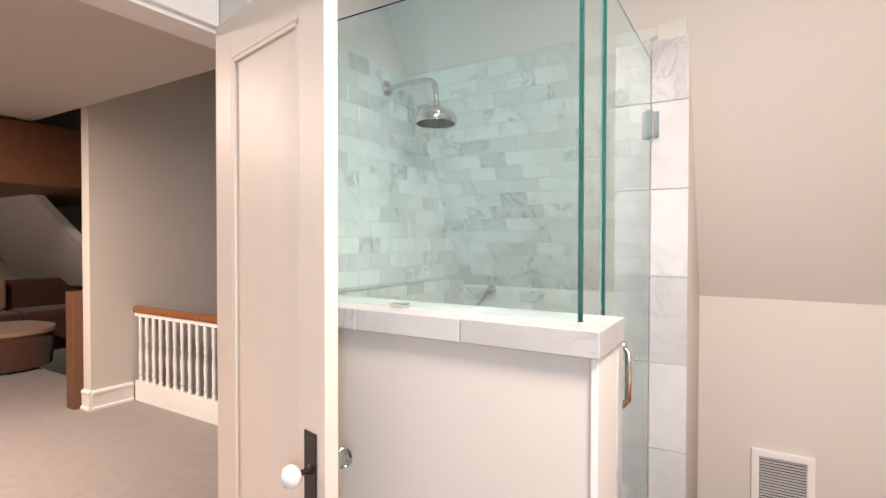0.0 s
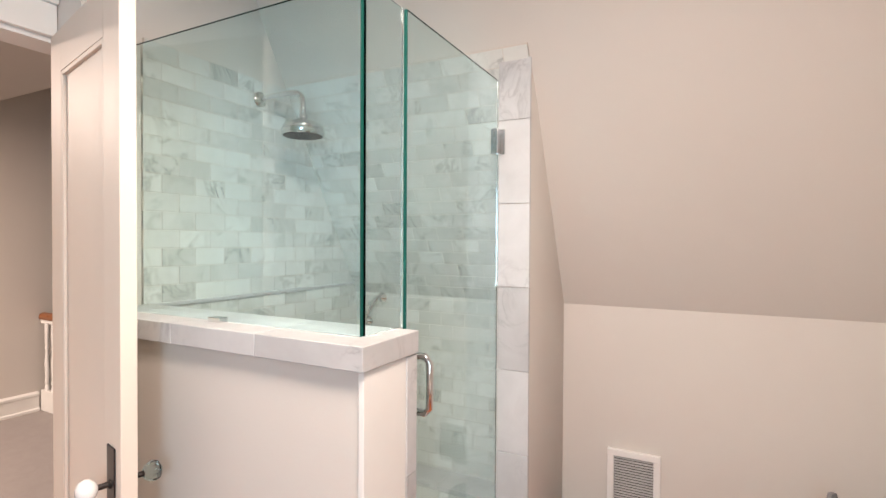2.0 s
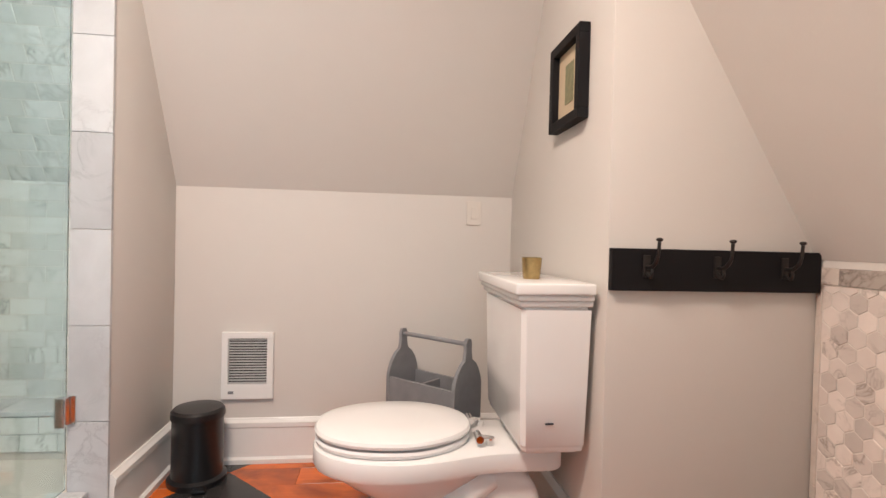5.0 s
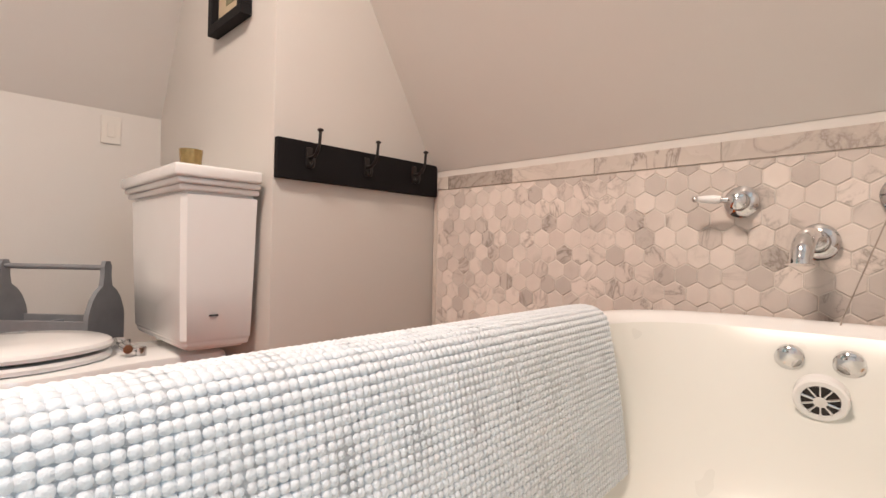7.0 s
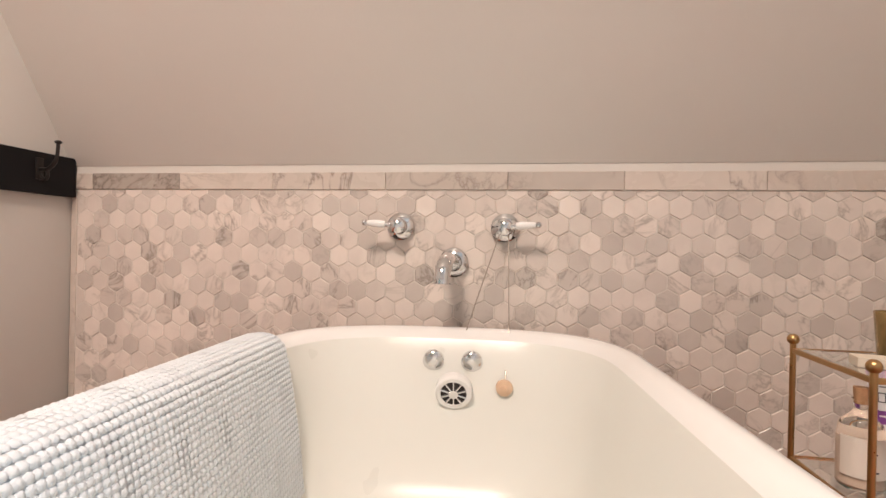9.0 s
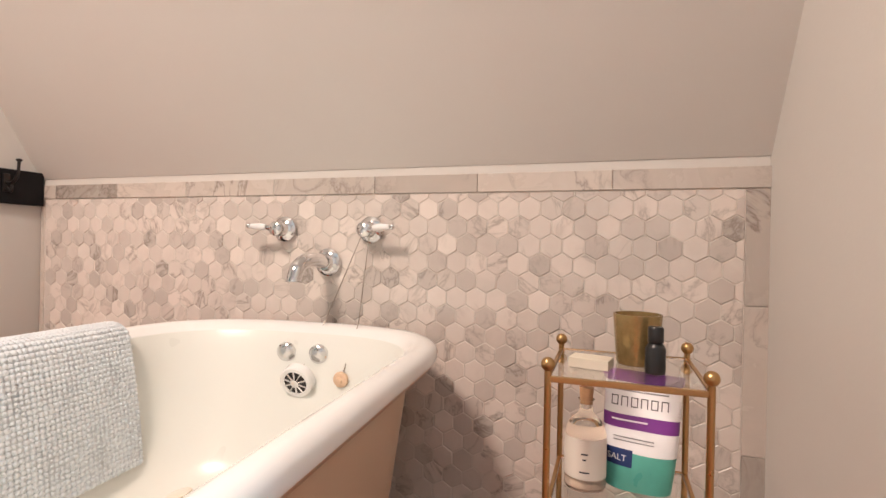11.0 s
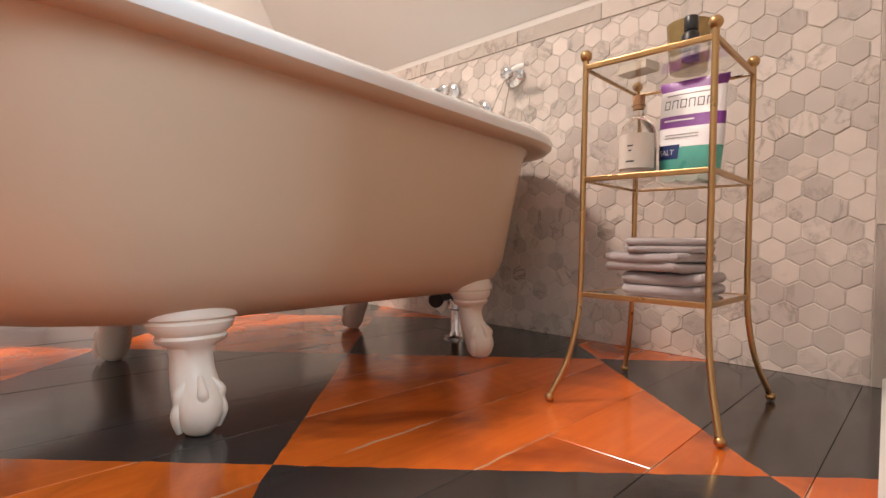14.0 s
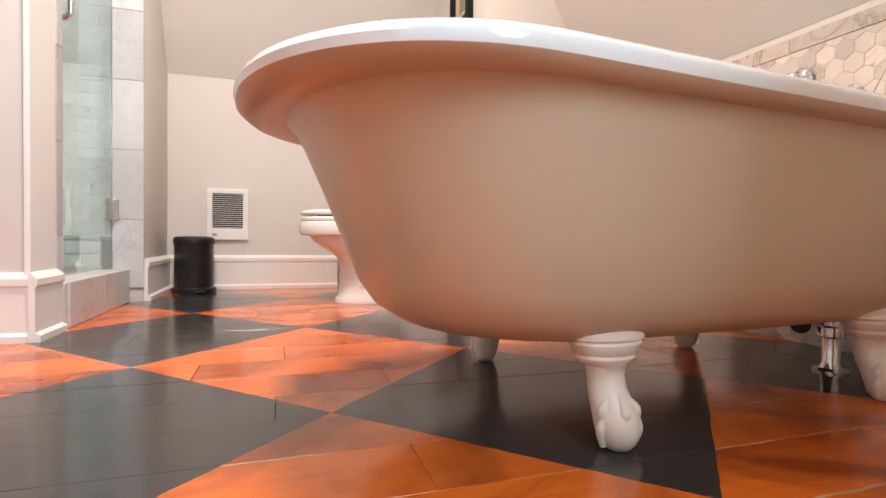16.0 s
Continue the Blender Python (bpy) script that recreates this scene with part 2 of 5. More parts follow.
def part(name, bm, material, parent=None, label="", smooth=False, at=None):
    """Links a bmesh as one mesh object, under a thing where one is given."""
    me = bpy.data.meshes.new(name)
    bmesh.ops.recalc_face_normals(bm, faces=bm.faces)
    bm.to_mesh(me)
    bm.free()
    for m in material if isinstance(material, (list, tuple)) else [material]:
        me.materials.append(m)
    if smooth:
        me.shade_smooth()
        me.set_sharp_from_angle(angle=radians(38))
    ob = new(name, me)
    if parent:
        ob.parent = parent
    if at:
        ob.matrix_basis = at
    if label:
        ob["label"] = label
    return ob


def thing(name, label, category, group="", at=None):
    ob = new(name)
    ob.empty_display_size = 0.1
    if at is not None:
        ob.matrix_basis = at
    return tagged(ob, label, category, group)


def structure(name, bm, material, label, category, smooth=False):
    return tagged(part(name, bm, material, smooth=smooth), label, category, kind="structure")


def box(bm, x0, y0, z0, x1, y1, z1, bevel=0.0, seg=2):
    r = bmesh.ops.create_cube(bm, size=1.0)["verts"]
    for v in r:
        v.co = Vector(((x0 + x1) / 2 + v.co.x * (x1 - x0), (y0 + y1) / 2 + v.co.y * (y1 - y0), (z0 + z1) / 2 + v.co.z * (z1 - z0)))
    if bevel:
        edges = list({e for v in r for e in v.link_edges})
        bmesh.ops.bevel(bm, geom=edges, offset=bevel, segments=seg, affect="EDGES", profile=0.5)
    return bm


def boxed(*args, **kw):
    return box(bmesh.new(), *args, **kw)


def rod(bm, p0, p1, r0, r1=None, seg=16):
    p0, p1 = Vector(p0), Vector(p1)
    d = p1 - p0
    m = Matrix.Translation((p0 + p1) / 2) @ d.to_track_quat("Z", "Y").to_matrix().to_4x4()
    bmesh.ops.create_cone(bm, cap_ends=True, segments=seg, radius1=r0, radius2=r0 if r1 is None else r1, depth=d.length, matrix=m)
    return bm


def ball(bm, c, r, scale=(1, 1, 1), u=16, v=10):
    bmesh.ops.create_uvsphere(bm, u_segments=u, v_segments=v, radius=r, matrix=Matrix.Translation(c) @ Matrix.Diagonal((*scale, 1)))
    return bm


def loft(bm, rings, closed=True, cap0=True, cap1=True):
    """Skins rings of equal point counts."""
    rows = [[bm.verts.new(p) for p in ring] for ring in rings]
    n = len(rows[0])
    for a, b in zip(rows, rows[1:]):
        for i in range(n if closed else n - 1):
            bm.faces.new((a[i], a[(i + 1) % n], b[(i + 1) % n], b[i]))
    if cap0:
        bm.faces.new(rows[0])
    if cap1:
        bm.faces.new(rows[-1])
    return bm


def lathe(bm, profile, m=None, seg=24):
    """Turns (radius, height) pairs about z; m places it."""
    m = m or Matrix()
    rings = [[m @ Vector((max(r, 0.0004) * math.cos(2 * math.pi * i / seg), max(r, 0.0004) * math.sin(2 * math.pi * i / seg), z)) for i in range(seg)] for r, z in profile]
    return loft(bm, rings)


def tube(bm, points, r, seg=10, ends=True):
    """A round bar along points; r is one radius or one for each point."""
    pts = [Vector(p) for p in points]
    rs = r if isinstance(r, (list, tuple)) else [r] * len(pts)
    rings, up = [], None
    for i, p in enumerate(pts):
        d = (pts[min(i + 1, len(pts) - 1)] - pts[max(i - 1, 0)]).normalized()
        if up is None:
            up = Vector((0, 0, 1)) if abs(d.z) < 0.9 else Vector((1, 0, 0))
        side = d.cross(up).normalized()
        up = side.cross(d).normalized()
        rings.append([p + (side * math.cos(2 * math.pi * k / seg) + up * math.sin(2 * math.pi * k / seg)) * rs[i] for k in range(seg)])
    return loft(bm, rings, cap0=ends, cap1=ends)


def curve_points(ctrl, n=8):
    """Smooth points through control points."""
    c = [Vector(p) for p in ctrl]
    c = [2 * c[0] - c[1], *c, 2 * c[-1] - c[-2]]
    out = []
    for a, b, d, e in zip(c, c[1:], c[2:], c[3:]):
        for k in range(n):
            t = k / n
            out.append(0.5 * (2 * b + (d - a) * t + (2 * a - 5 * b + 4 * d - e) * t * t + (3 * b - a - 3 * d + e) * t ** 3))
    return out + [c[-2]]


def slab(bm, poly, normal, thick):
    """A flat polygon with thickness away from its front."""
    n = Vector(normal).normalized() * thick
    return loft(bm, [[Vector(p) for p in poly], [Vector(p) - n for p in poly]])


# ---- structure ----
KNEE_Y, KNEE_Z, HEX_X, HEX_Z = 2.592, 1.140, 2.000, 0.915
ROOF, HIP = 1.85, 1.69
CEIL = 2.42
SIDE_X, RACK_Y, RIGHT_Y = 1.403, 1.640, -0.455
DOOR_X, SHOWER_X = -1.28, -1.12
TOP_Y, TOP_X = KNEE_Y - (CEIL - KNEE_Z) / ROOF, HEX_X - (CEIL - HEX_Z) / HIP
HIP_X = HEX_X - (KNEE_Z - HEX_Z) / HIP

structure("wall_north", boxed(-1.4, KNEE_Y, -0.05, 2.2, KNEE_Y + 0.12, KNEE_Z), PAINT, "low greige painted knee wall under the roof slope", "wall")
structure("slope_north", slab(bmesh.new(), [(-1.4, KNEE_Y, KNEE_Z), (HIP_X, KNEE_Y, KNEE_Z), (TOP_X, TOP_Y, CEIL), (-1.4, TOP_Y, CEIL)], (0, -ROOF, -1), 0.1), SLOPE_PAINT, "greige painted sloping attic ceiling above the knee wall", "sloped ceiling")
structure("slope_east", slab(bmesh.new(), [(HEX_X, RIGHT_Y - 0.2, HEX_Z), (TOP_X, RIGHT_Y - 0.2, CEIL), (TOP_X, TOP_Y, CEIL), (HIP_X, KNEE_Y, KNEE_Z), (HEX_X, KNEE_Y + 0.12, HEX_Z)], (-HIP, 0, -1), 0.1), SLOPE_PAINT, "greige painted sloping attic ceiling over the bathtub", "sloped ceiling")
structure("wall_east", boxed(HEX_X + 0.012, RIGHT_Y - 0.2, -0.05, HEX_X + 0.14, KNEE_Y, HEX_Z - 0.022), GROUT, "grouted knee wall behind the hexagon tiles", "wall")
structure("trim", boxed(HEX_X + 0.002, RIGHT_Y, HEX_Z - 0.020, HEX_X + 0.1, RACK_Y, HEX_Z + 0.001), SLOPE_PAINT, "thin painted strip above the marble tile border", "trim")
structure("wall_chase", boxed(SIDE_X, RACK_Y, -0.05, 2.1, KNEE_Y + 0.05, 2.3, bevel=0.004), PAINT, "greige painted boxed-out corner wall", "wall", smooth=True)
bm = loft(bmesh.new(), [[Vector(p) + Vector((0, 0, z)) for p in ((2.14, RIGHT_Y + 0.006, 0), (1.12, -0.499, 0), (1.12, -0.62, 0), (2.14, -0.62, 0))] for z in (-0.05, CEIL)])
structure("wall_south_east", bm, PAINT, "greige painted side wall beside the tiled wall", "wall")
bm = boxed(1.12, -1.5, -0.05, 1.24, -1.34, CEIL)
box(bm, 1.12, -0.64, -0.05, 1.24, -0.62, CEIL)
box(bm, 1.12, -1.34, -0.05, 1.24, -0.64, 0.95)
box(bm, 1.12, -1.34, 1.95, 1.24, -0.64, CEIL)
structure("wall_nook", bm, PAINT, "plain greige wall with a window opening in the nook", "wall")
bm = boxed(-1.4, -1.5, -0.05, 1.12, -1.4, CEIL)
structure("wall_south", bm, PAINT, "plain greige wall closing the nook", "wall")
bm = boxed(DOOR_X - 0.12, -1.4, -0.05, DOOR_X, 0.60, CEIL)
box(bm, DOOR_X - 0.12, 1.330, -0.05, DOOR_X, KNEE_Y + 0.12, CEIL)
box(bm, DOOR_X - 0.12, 0.60, 2.04, DOOR_X, 1.330, CEIL)
structure("wall_west", bm, PAINT, "greige painted wall with the open doorway", "wall")
structure("wall_shower", boxed(DOOR_X, 1.236, -0.05, SHOWER_X - 0.012, KNEE_Y, CEIL), PAINT, "painted wall behind the shower tiles", "wall")
structure("ceiling", boxed(-1.4, -1.5, CEIL, TOP_X + 0.02, TOP_Y + 0.02, CEIL + 0.1), SLOPE_PAINT, "flat greige painted attic ceiling", "ceiling")
structure("wall_stub", boxed(-0.11, 2.10, -0.05, 0.0, KNEE_Y, 2.4, bevel=0.003), PAINT, "short painted wall beside the shower door", "wall", smooth=True)
structure("wall_half", boxed(SHOWER_X - 0.012, 1.236, -0.05, -0.085, 1.42, 1.139), PAINT, "painted half wall in front of the shower", "half wall")
floor_base = structure("floor", boxed(-1.4, -1.5, -0.08, 2.14, KNEE_Y + 0.1, -0.016), FLOOR_GAP, "old wooden floor painted in black and orange diamonds", "floor")


def skirting(name, x0, y0, x1, y1, nx, ny, height=0.185):
    """A moulded baseboard along a wall; (nx, ny) points into the room."""
    bm = bmesh.new()
    prof = [(0, 0), (0.028, 0), (0.028, 0.018), (0.016, 0.026), (0.016, height - 0.040), (0.021, height - 0.034), (0.021, height - 0.016), (0.010, height - 0.006), (0.006, height), (0, height)]
    loft(bm, [[Vector((x + nx * d, y + ny * d, z)) for d, z in prof] for x, y in ((x0, y0), (x1, y1))])
    return structure(name, bm, TRIM, "tall white moulded baseboard", "baseboard")


skirting("baseboard_north", 0.0, KNEE_Y, SIDE_X, KNEE_Y, 0, -1)
skirting("baseboard_stub", 0.0, 2.10, 0.0, KNEE_Y, 1, 0)
skirting("baseboard_side", SIDE_X, RACK_Y, SIDE_X, KNEE_Y, -1, 0)
skirting("baseboard_rack", SIDE_X, RACK_Y, HEX_X, RACK_Y, 0, -1)
skirting("baseboard_right", 1.12, -0.4995, HEX_X - 0.002, -0.4565, 0, 1, 0.17)
skirting("baseboard_half", SHOWER_X, 1.236, -0.070, 1.236, 0, -1)
skirting("baseboard_half_end", -0.070, 1.210, -0.070, 1.391, 1, 0)
skirting("baseboard_west", DOOR_X, -1.4, DOOR_X, 0.52, 1, 0)
skirting("baseboard_south", -1.28, -1.4, 1.12, -1.4, 0, 1)

# door casing and door
bm = boxed(DOOR_X, 0.50, 0.0, DOOR_X + 0.020, 0.60, 2.04, bevel=0.003)
box(bm, DOOR_X, 0.48, 2.04, DOOR_X + 0.022, 1.233, 2.14, bevel=0.003)
box(bm, DOOR_X, 0.46, 2.14, DOOR_X + 0.036, 1.233, 2.165, bevel=0.004)
structure("trim_door", bm, TRIM, "white moulded casing round the doorway", "door casing")
bm = boxed(DOOR_X - 0.12, 0.60, 0.0, DOOR_X, 0.615, 2.04)
box(bm, DOOR_X - 0.12, 1.316, 0.0, DOOR_X, 1.330, 2.04)
box(bm, DOOR_X - 0.12, 0.615, 2.025, DOOR_X, 1.316, 2.04)
structure("trim_jamb", bm, TRIM, "white painted door jamb lining", "door jamb")


def build_door():
    w, h, t = 0.612, 2.015, 0.036
    a = math.degrees(math.atan2(1.127 - 1.212, -0.750 + 1.118))
    d = thing("door_1", "cream painted panelled wooden door standing wide open", "door", at=pose(-1.230, 1.240, 0.012, 0, 0, a))
    s = 0.115
    part("stile", boxed(0, -t, 0, s, 0, h, bevel=0.002), DOOR_PAINT, d)
    part("stile", boxed(w - s, -t, 0, w, 0, h, bevel=0.002), DOOR_PAINT, d)
    part("rail", boxed(s, -t, h - 0.125, w - s, 0, h), DOOR_PAINT, d)
    part("rail", boxed(s, -t, 0, w - s, 0, 0.24), DOOR_PAINT, d)
    part("panel", boxed(s, -t * 0.72, 0.24, w - s, -t * 0.28, h - 0.125), DOOR_PAINT, d)
    for y0, y1 in ((-t * 0.98, -t * 0.72), (-t * 0.28, -t * 0.02)):
        bm = bmesh.new()
        for x0, z0, x1, z1 in ((s, 0.24, s + 0.014, h - 0.125), (w - s - 0.014, 0.24, w - s, h - 0.125), (s, h - 0.139, w - s, h - 0.125), (s, 0.24, w - s, 0.254)):
            box(bm, x0, y0, z0, x1, y1, z1, bevel=0.002)
        part("panel_moulding", bm, DOOR_PAINT, d)
    kx, kz = w - 0.060, 0.815
    for side, mat, lab in ((-1, PORCELAIN, "white porcelain door knob"), (1, GLASS, "clear faceted glass door knob")):
        y = -t if side < 0 else 0.0
        part("escutcheon", boxed(kx - 0.026, min(y, y + side * 0.004), kz - 0.10, kx + 0.026, max(y, y + side * 0.004), kz + 0.09, bevel=0.0015), BLACK_PLASTIC if side < 0 else DARK_IRON, d, "black door plate")
        m = Matrix.Translation((kx, y, kz)) @ Matrix.Rotation(radians(90 if side < 0 else -90), 4, "X")
        part("spindle", lathe(bmesh.new(), [(0.012, 0.0), (0.012, 0.006), (0.007, 0.010), (0.007, 0.034)], m, 14), DARK_IRON, d)
        prof = [(0.008, 0.030), (0.016, 0.034), (0.025, 0.044), (0.027, 0.054), (0.022, 0.066), (0.010, 0.073), (0.0, 0.074)]
        part("door_knob", lathe(bmesh.new(), prof, m, 8 if side > 0 else 24), mat, d, lab, smooth=side < 0)
    for z in (0.25, 1.75):
        part("hinge", rod(bmesh.new(), (0.0, 0.004, z), (0.0, 0.004, z + 0.09), 0.006), DARK_IRON, d)
    return d


build_door()

# ---- bathtub ----


def tub_ring(x0, x1, hw, z, lf, lh, n=112):
    """The tub's outline at one height: a round foot end, a squarer tap end."""
    pts = []
    for i in range(n):
        a = 2 * math.pi * i / n
        c, s = math.cos(a), math.sin(a)
        e = 2.9 if c > 0 else 2.25
        px = math.copysign(abs(c) ** (2 / e), c)
        py = math.copysign(abs(s) ** (2 / e), s)
        x = x1 - lh + px * lh if c > 0 else x0 + lf + px * lf
        pts.append(Vector((x, TUB_Y + py * hw, z)))
    return pts


TUB_Y = 0.540
TUB_TURN = Matrix.Translation((1.9, 0.54, 0)) @ Matrix.Rotation(radians(4.6), 4, "Z") @ Matrix.Translation((-1.9, -0.54, 0))


def build_tub():
    tub = thing("bathtub", "cream clawfoot bathtub with a rolled white rim and painted iron feet", "bathtub", at=TUB_TURN)
    outer = [(0.90, 1.66, 0.17, 0.146), (0.82, 1.725, 0.24, 0.139), (0.765, 1.765, 0.285, 0.148), (0.722, 1.790, 0.312, 0.174), (0.694, 1.806, 0.327, 0.213), (0.664, 1.820, 0.336, 0.285), (0.631, 1.838, 0.343, 0.365), (0.597, 1.856, 0.350, 0.440), (0.580, 1.866, 0.354, 0.470)]
    rim = [(0.568, 1.876, 0.358, 0.480), (0.535, 1.912, 0.374, 0.479), (0.506, 1.940, 0.384, 0.483), (0.492, 1.954, 0.391, 0.494), (0.489, 1.956, 0.393, 0.505), (0.495, 1.950, 0.389, 0.516), (0.512, 1.934, 0.380, 0.524), (0.543, 1.908, 0.365, 0.527), (0.570, 1.886, 0.349, 0.521), (0.586, 1.872, 0.337, 0.507)]
    inner = [(0.606, 1.852, 0.326, 0.472), (0.650, 1.832, 0.312, 0.400), (0.695, 1.802, 0.298, 0.310), (0.735, 1.770, 0.278, 0.235), (0.785, 1.730, 0.248, 0.196), (0.850, 1.67, 0.200, 0.176), (0.950, 1.58, 0.130, 0.170)]

    def rings(rows):
        return [tub_ring(x0, x1, hw - 0.028, z, hw * 0.90, min(0.34, hw * 0.80)) for x0, x1, hw, z in rows]

    part("outer_shell", loft(bmesh.new(), rings(outer + rim[:4]), cap1=False), ENAMEL_OUT, tub, "beige painted outside of the tub", smooth=True)
    part("rolled_rim", loft(bmesh.new(), rings(rim[3:]), cap0=False, cap1=False), PORCELAIN, tub, "white enamelled rolled rim", smooth=True)
    part("inner_basin", loft(bmesh.new(), rings(rim[-1:] + inner), cap0=False), ENAMEL_IN, tub, "cream enamelled inside of the tub", smooth=True)
    for fx, fy, sy in ((1.010, 0.231, -1), (1.628, 0.270, -1), (1.030, 0.684, 1), (1.632, 0.686, 1)):
        foot = part("foot", claw_foot(sy), FOOT_PAINT, tub, "cream painted ball-and-claw foot", smooth=True, at=TUB_TURN.inverted() @ pose(fx, fy, 0))
        for a in (-1.15, -0.1, 0.95):
            part("toe", toe_of(sy, a), FOOT_PAINT, foot, smooth=True)
    # waste, overflow and their pipes at the tap end
    lean = Matrix.Translation((1.812, 0.524, 0.406)) @ Matrix.Rotation(radians(-109), 4, "Y")
    plate = part("overflow_plate", lathe(bmesh.new(), [(0.039, -0.016), (0.039, 0.003), (0.036, 0.006), (0.028, 0.006), (0.026, 0.002), (0.0, 0.002)], lean, 32), PORCELAIN, tub, "white ring of the overflow", smooth=True)
    # Solid dark disc on the plate gives the shade inside the overflow.
    bm = lathe(bmesh.new(), [(0.027, 0.0025), (0.027, 0.0045), (0.0, 0.0045)], lean, 32)
    part("overflow_hole", bm, DARK_IRON, plate, "dark disc painted as the shade inside the overflow")
    bm = bmesh.new()
    for k in range(10):
        a = 2 * math.pi * k / 10
        tube(bm, [lean @ Vector((0.008 * math.cos(a), 0.008 * math.sin(a), 0.006)), lean @ Vector((0.027 * math.cos(a), 0.027 * math.sin(a), 0.006))], 0.0022, 6)
    lathe(bm, [(0.010, 0.004), (0.010, 0.009), (0.0, 0.010)], lean, 16)
    part("overflow_grate", bm, CHROME, plate, "chrome spoked grate", smooth=True)
    for y in (0.571, 0.488):
        m = Matrix.Translation((1.845, y, 0.463)) @ Matrix.Rotation(radians(-104), 4, "Y")
        part("hole_cover", lathe(bmesh.new(), [(0.023, -0.008), (0.023, 0.002), (0.019, 0.007), (0.010, 0.010), (0.0, 0.011)], m, 24), CHROME, tub, "round chrome tap-hole cover", smooth=True)
    bm = tube(bmesh.new(), curve_points([(1.880, 0.54, 0.36), (1.905, 0.54, 0.30), (1.905, 0.54, 0.16), (1.86, 0.54, 0.115), (1.74, 0.50, 0.105), (1.70, 0.47, 0.10)], 6), 0.020, 14)
    part("waste_pipe", bm, DARK_IRON, tub, "dark waste pipe under the tub", smooth=True)
    bm = lathe(bmesh.new(), [(0.036, 0.0), (0.036, 0.004), (0.022, 0.008), (0.018, 0.020), (0.018, 0.075), (0.028, 0.080), (0.028, 0.100), (0.020, 0.104), (0.020, 0.145)], pose(1.744, 0.43, 0.0), 20)
    part("drain_fitting", bm, CHROME, tub, "chrome drain fitting at the floor", smooth=True)
    return tub


def claw_foot(sy):
    """A cast foot: moulded collar under the tub, a leg and a ball in a claw."""
    bm = bmesh.new()
    levels = [  # z, y offset outwards, half width x, half depth y
        (0.212, -0.022, 0.020, 0.010), (0.206, -0.012, 0.036, 0.018), (0.192, -0.004, 0.050, 0.025), (0.172, 0.000, 0.060, 0.032), (0.158, 0.002, 0.064, 0.037), (0.151, 0.003, 0.062, 0.037), (0.148, 0.003, 0.055, 0.034), (0.144, 0.003, 0.057, 0.037), (0.134, 0.004, 0.052, 0.035), (0.128, 0.004, 0.044, 0.031),
        (0.124, 0.004, 0.047, 0.033), (0.118, 0.004, 0.044, 0.031), (0.112, 0.004, 0.035, 0.026), (0.098, 0.004, 0.031, 0.024), (0.080, 0.007, 0.032, 0.027), (0.064, 0.014, 0.034, 0.032), (0.046, 0.022, 0.035, 0.033), (0.028, 0.026, 0.034, 0.032), (0.012, 0.026, 0.028, 0.027), (0.003, 0.026, 0.019, 0.019), (0.000, 0.026, 0.012, 0.012)]
    rings = []
    for z, oy, hx, hy in levels:
        ring = []
        for k in range(28):
            a = 2 * math.pi * k / 28
            claw = 1.0 + (0.02 * math.cos(5 * a + 0.6) if z < 0.06 else 0.0)
            ring.append(Vector((hx * (1.14 if z > 0.115 else 1.0) * claw * math.cos(a), sy * oy * 1.35 + hy * claw * math.sin(a), z)))
        rings.append([Vector((p.x * 0.88, p.y, p.z)) for p in ring])
    loft(bm, rings)
    return bm


def toe_of(sy, a):
    """One clawed toe gripping the ball, with a knuckle and a nail."""
    d = Vector((math.sin(a), sy * math.cos(a), 0))
    c = Vector((0, sy * 0.026, 0))
    way = curve_points([c + d * r + Vector((0, 0, z)) for r, z in ((0.010, 0.074), (0.021, 0.066), (0.029, 0.056), (0.0295, 0.046), (0.032, 0.034), (0.031, 0.020), (0.026, 0.008))], 3)
    girth = [0.0052 + 0.0022 * math.exp(-((k / (len(way) - 1) - 0.36) / 0.14) ** 2) + 0.0022 * math.exp(-((k / (len(way) - 1) - 0.72) / 0.12) ** 2) for k in range(len(way))]
    return tube(bmesh.new(), way, girth, 10)


build_tub()


